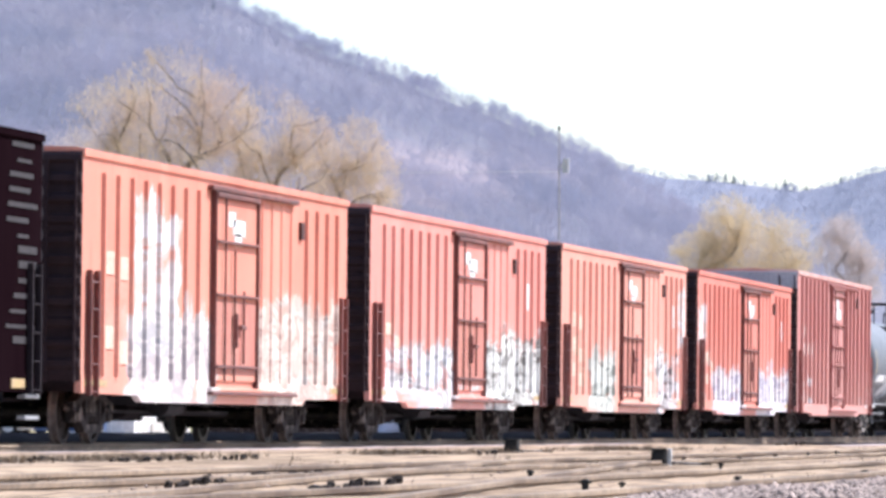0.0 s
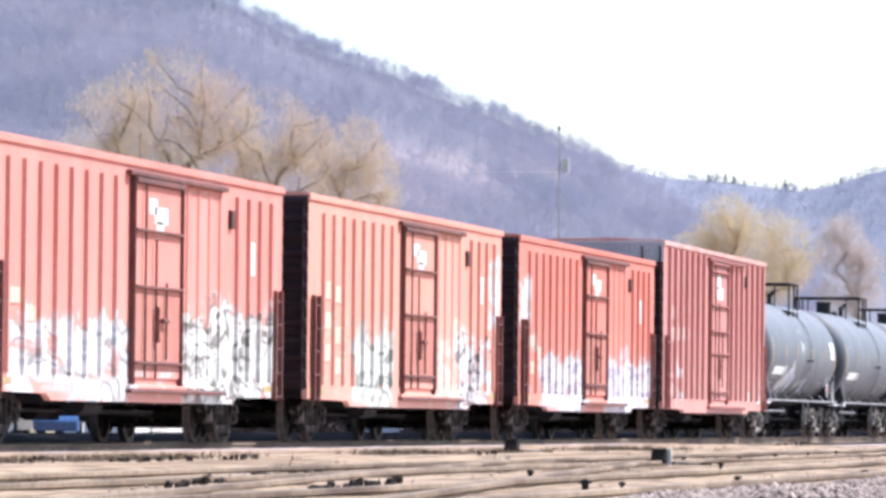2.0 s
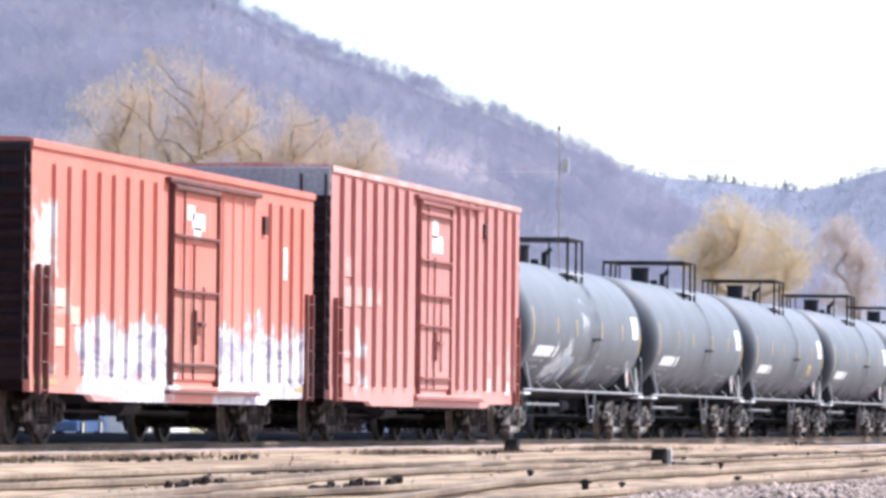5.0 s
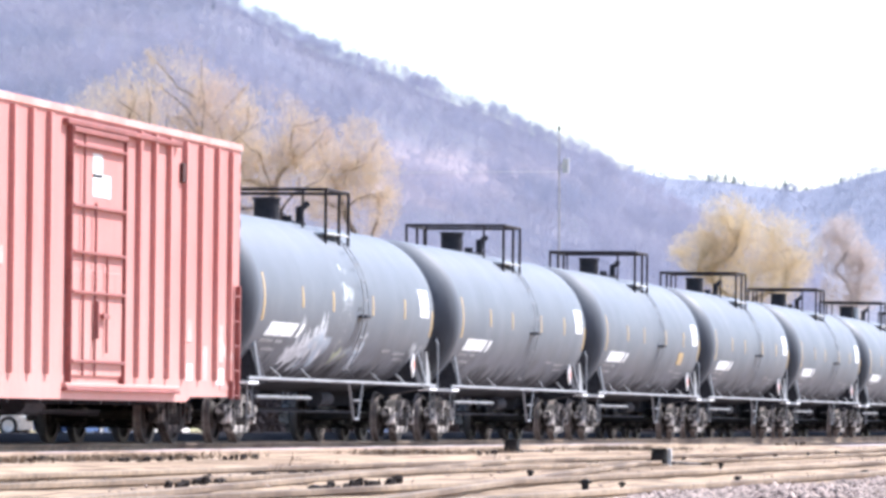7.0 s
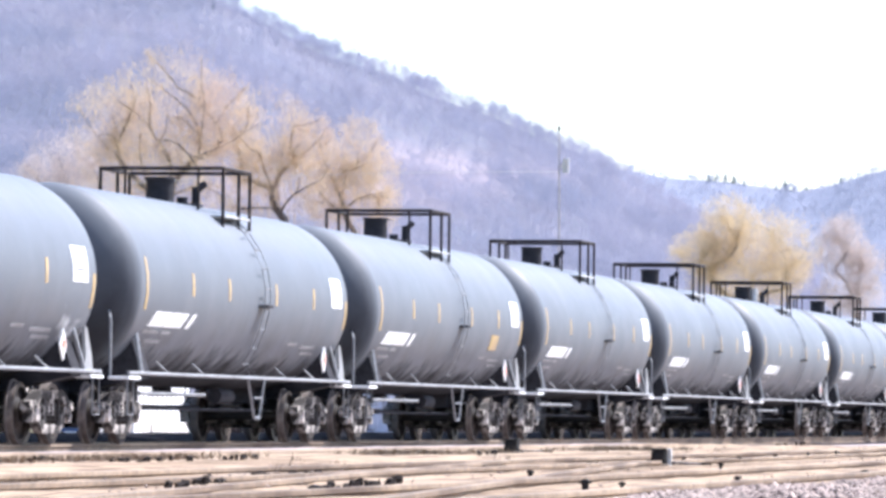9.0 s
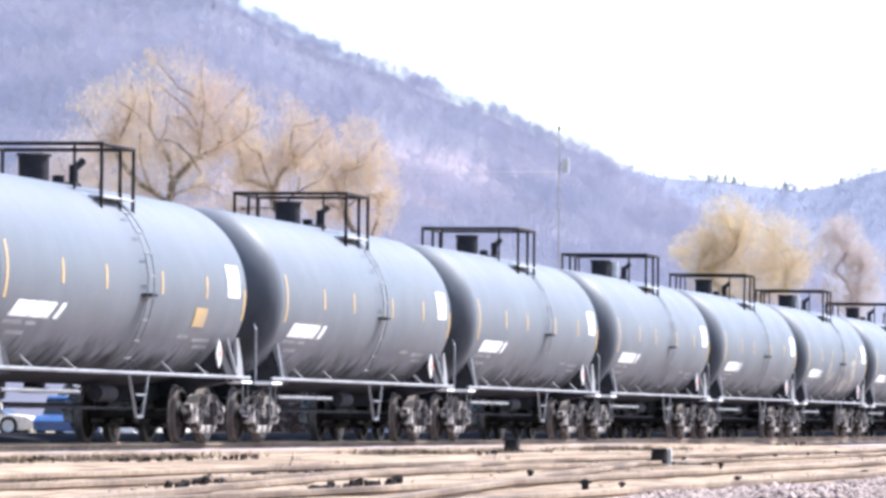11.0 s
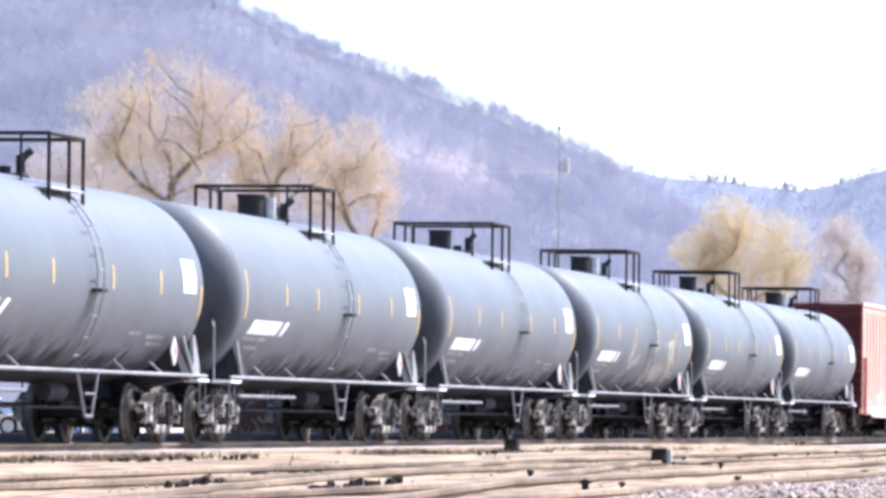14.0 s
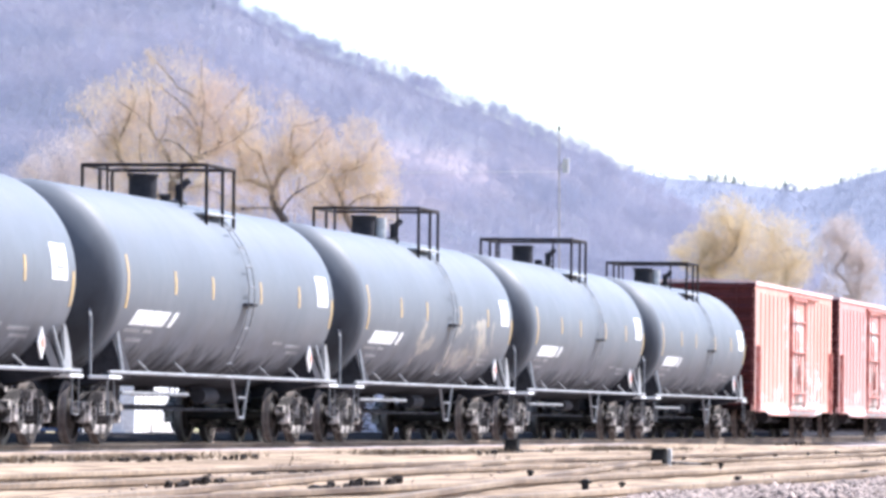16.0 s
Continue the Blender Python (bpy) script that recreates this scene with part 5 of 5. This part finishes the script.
post_mesh = Geo().box(-0.04, 0.04, -0.04, 0.04, -0.1, 0.12, 0.012).box(-0.075, 0.075, -0.05, 0.05, 0.06, 0.10, 0.012).mesh("rail_clamp", M_SWITCH)
for x, y, s in ((-6.4, 39.2, 0.9), (-6.2, 39.6, 0.6), (-9.28, 51.1, 0.6), (-7.85, 45.3, 0.7), (-7.85, 56.6, 0.7), (-9.87, 76.6, 0.8), (-10.0, 81.3, 0.8), (-10.2, 86.5, 0.8), (-7.25, 34.0, 0.8), (-9.2, 67.9, 0.7), (-5.9, 43.5, 0.7), (-5.75, 51.0, 0.8)):
    o = new("rail_clamp", post_mesh)
    s *= 0.6
    o.matrix_basis = pose(x, y, ground_z(x, y) + 0.02, 0, 0, random.uniform(-30, 30)) @ Matrix.Diagonal((s, s, s, 1))
    tagged(o, "small dark iron stub standing by a rail", "clamp", "iron stubs in the yard")

M_TAR = surface("tarred_tie_wood", (0.025, 0.020, 0.018), (0.10, 0.078, 0.06), 0.9, big=3.0, lo=0.5, hi=0.75, fine=24, bump=0.5, spec=0.15)
stub_mesh = Geo().prism([(-0.04, -0.12), (0.04, -0.12), (0.032, 0.05), (0.008, 0.085), (-0.034, 0.06)], -0.04, 0.045, "y").mesh("tie_stub", M_TAR)
# rows of old tie ends: from x, y to x, y, how many
for xa, ya, xb, yb, n in [(-8.76, 36.49, -8.8, 37.16, 3), (-9.11, 38.71, -9.18, 39.86, 5), (-9.29, 40.58, -9.31, 41.93, 5), (-9.3, 41.95, -9.36, 44.36, 9), (-7.62, 35.78, -8.02, 40.52, 13), (-9.58, 58.58, -9.55, 60.53, 5), (-9.46, 60.69, -9.42, 62.78, 5), (-9.49, 64.78, -9.4, 68.46, 7), (-13.85, 75.46, -13.83, 77.28, 4), (-15.54, 119.91, -16.23, 131.9, 4), (-14.18, 56.33, -13.95, 58.88, 8), (-14.0, 61.0, -14.14, 63.06, 4), (-14.92, 54.83, -14.92, 56.84, 4)]:
    n = int(n * 1.6)
    for i in range(n):
        f = (i + random.uniform(0.2, 0.8)) / n
        x, y = xa + (xb - xa) * f, ya + (yb - ya) * f
        o = new("tie_stub", stub_mesh)
        k = random.uniform(0.3, 0.7)
        o.matrix_basis = pose(x + random.uniform(-0.05, 0.05), y, ground_z(x, y) + random.uniform(-0.015, 0.005), random.uniform(-14, 14), random.uniform(-18, 18), random.uniform(0, 180)) @ Matrix.Diagonal((k, k, random.uniform(0.45, 0.85), 1))
        tagged(o, "dark broken tie end sticking out of the sand", "railway tie", "old tie ends")


def stones(name, n, area, size, material, label, dense=None):
    """Crushed stones scattered over the ground."""
    base = np.array([(1, 0, 0), (-1, 0, 0), (0, 1, 0), (0, -1, 0), (0, 0, 1), (0, 0, -1)], float)
    tri = np.array([(0, 2, 4), (2, 1, 4), (1, 3, 4), (3, 0, 4), (2, 0, 5), (1, 2, 5), (3, 1, 5), (0, 3, 5)])
    x0, x1, y0, y1 = area
    y = y0 + (y1 - y0) * rng.uniform(0, 1, n) ** 1.3
    x = rng.uniform(x0, x1, n)
    z = np.array([ground_z(a, b) for a, b in zip(x, y)])
    s = rng.uniform(*size, n)
    v = base[None] * (s[:, None, None] * rng.uniform(0.6, 1.2, (n, 6, 1)))
    v = v + rng.normal(0, 0.2, v.shape) * s[:, None, None]
    v[:, :, 2] *= 0.75
    v = v + np.stack([x, y, z + s * 0.25], 1)[:, None]
    t = tri[None] + 6 * np.arange(n)[:, None, None]
    ob = new(name, mesh_np(name, v.reshape(-1, 3), t.reshape(-1, 3), material))
    tagged(ob, label, "gravel", kind="stuff")


def stone_material():
    k = Nodes("crushed_stone")
    geo = k.n("NewGeometry")
    r = geo.outputs["Random Per Island"]
    col = k.mix(r, (0.10, 0.075, 0.066), (0.40, 0.315, 0.275))
    col = k.mix(k.ramp(k.noise(k.coords(), 9.0, 3.0), 0.45, 0.7, 0.0, 0.6), col, (0.33, 0.26, 0.21))
    return k.done(col, 0.9)


M_STONE2 = stone_material()
stones("crushed_stone", 24000, (-5.15, -2.6, 30, 66), (0.010, 0.036), M_STONE2, "pale crushed stone bank beside the siding")
stones("ballast", 500, (-12.0, -5.6, 28, 80), (0.008, 0.022), M_STONE2, "scattered ballast stones over the yard")


def weeds():
    n = 3000
    y = rng.uniform(50, 100, n)
    x = -14.8 + rng.normal(0, 0.3, n) + 0.012 * (y - 65)
    more = rng.uniform(0, 1, n) < 0.06
    x[more] = rng.uniform(-16, -5.6, more.sum())
    y[more] = rng.uniform(30, 118, more.sum())
    keep = np.array([noise.noise((a * 0.5, b * 0.22, 3.0)) for a, b in zip(x, y)]) > 0.12
    x, y = x[keep], y[keep]
    z = np.array([ground_z(a, b) for a, b in zip(x, y)])
    v = []
    for a, b, c in zip(x, y, z):
        for _ in range(7):
            t, ln = rng.uniform(0, 6.28), rng.uniform(0.03, 0.11)
            p = np.array([a + rng.normal(0, 0.05), b + rng.normal(0, 0.05), c - 0.01])
            q = p + np.array([math.cos(t) * ln * 0.6, math.sin(t) * ln * 0.6, ln])
            s = np.array([-math.sin(t), math.cos(t), 0]) * 0.008
            v += [p - s, p + s, q]
    v = np.array(v)
    ob = new("dry_weeds", mesh_np("dry_weeds", v, np.arange(len(v)).reshape(-1, 3), M_WEED))
    tagged(ob, "low dry brown weeds between the tracks", "weeds", kind="stuff")


weeds()


# ---- what moves ----
def gone(t):
    """Metres that the train has rolled since the start."""
    return 13.2 * t - 0.004 * t * t


def motions():
    times = [0.5 * i for i in range(33)]
    for thing, y in MOVING:
        walk(thing, [(t, pose(CENTRE_X, y - gone(t), 0)) for t in times])
    spin = [i / 30 for i in range(481)]
    turns = [math.degrees(gone(t) / WHEEL_R) % 360 for t in spin]
    for w, a in SPINNING:
        walk(w, [(t, pose(0, a, WHEEL_R, q)) for t, q in zip(spin, turns)])


motions()
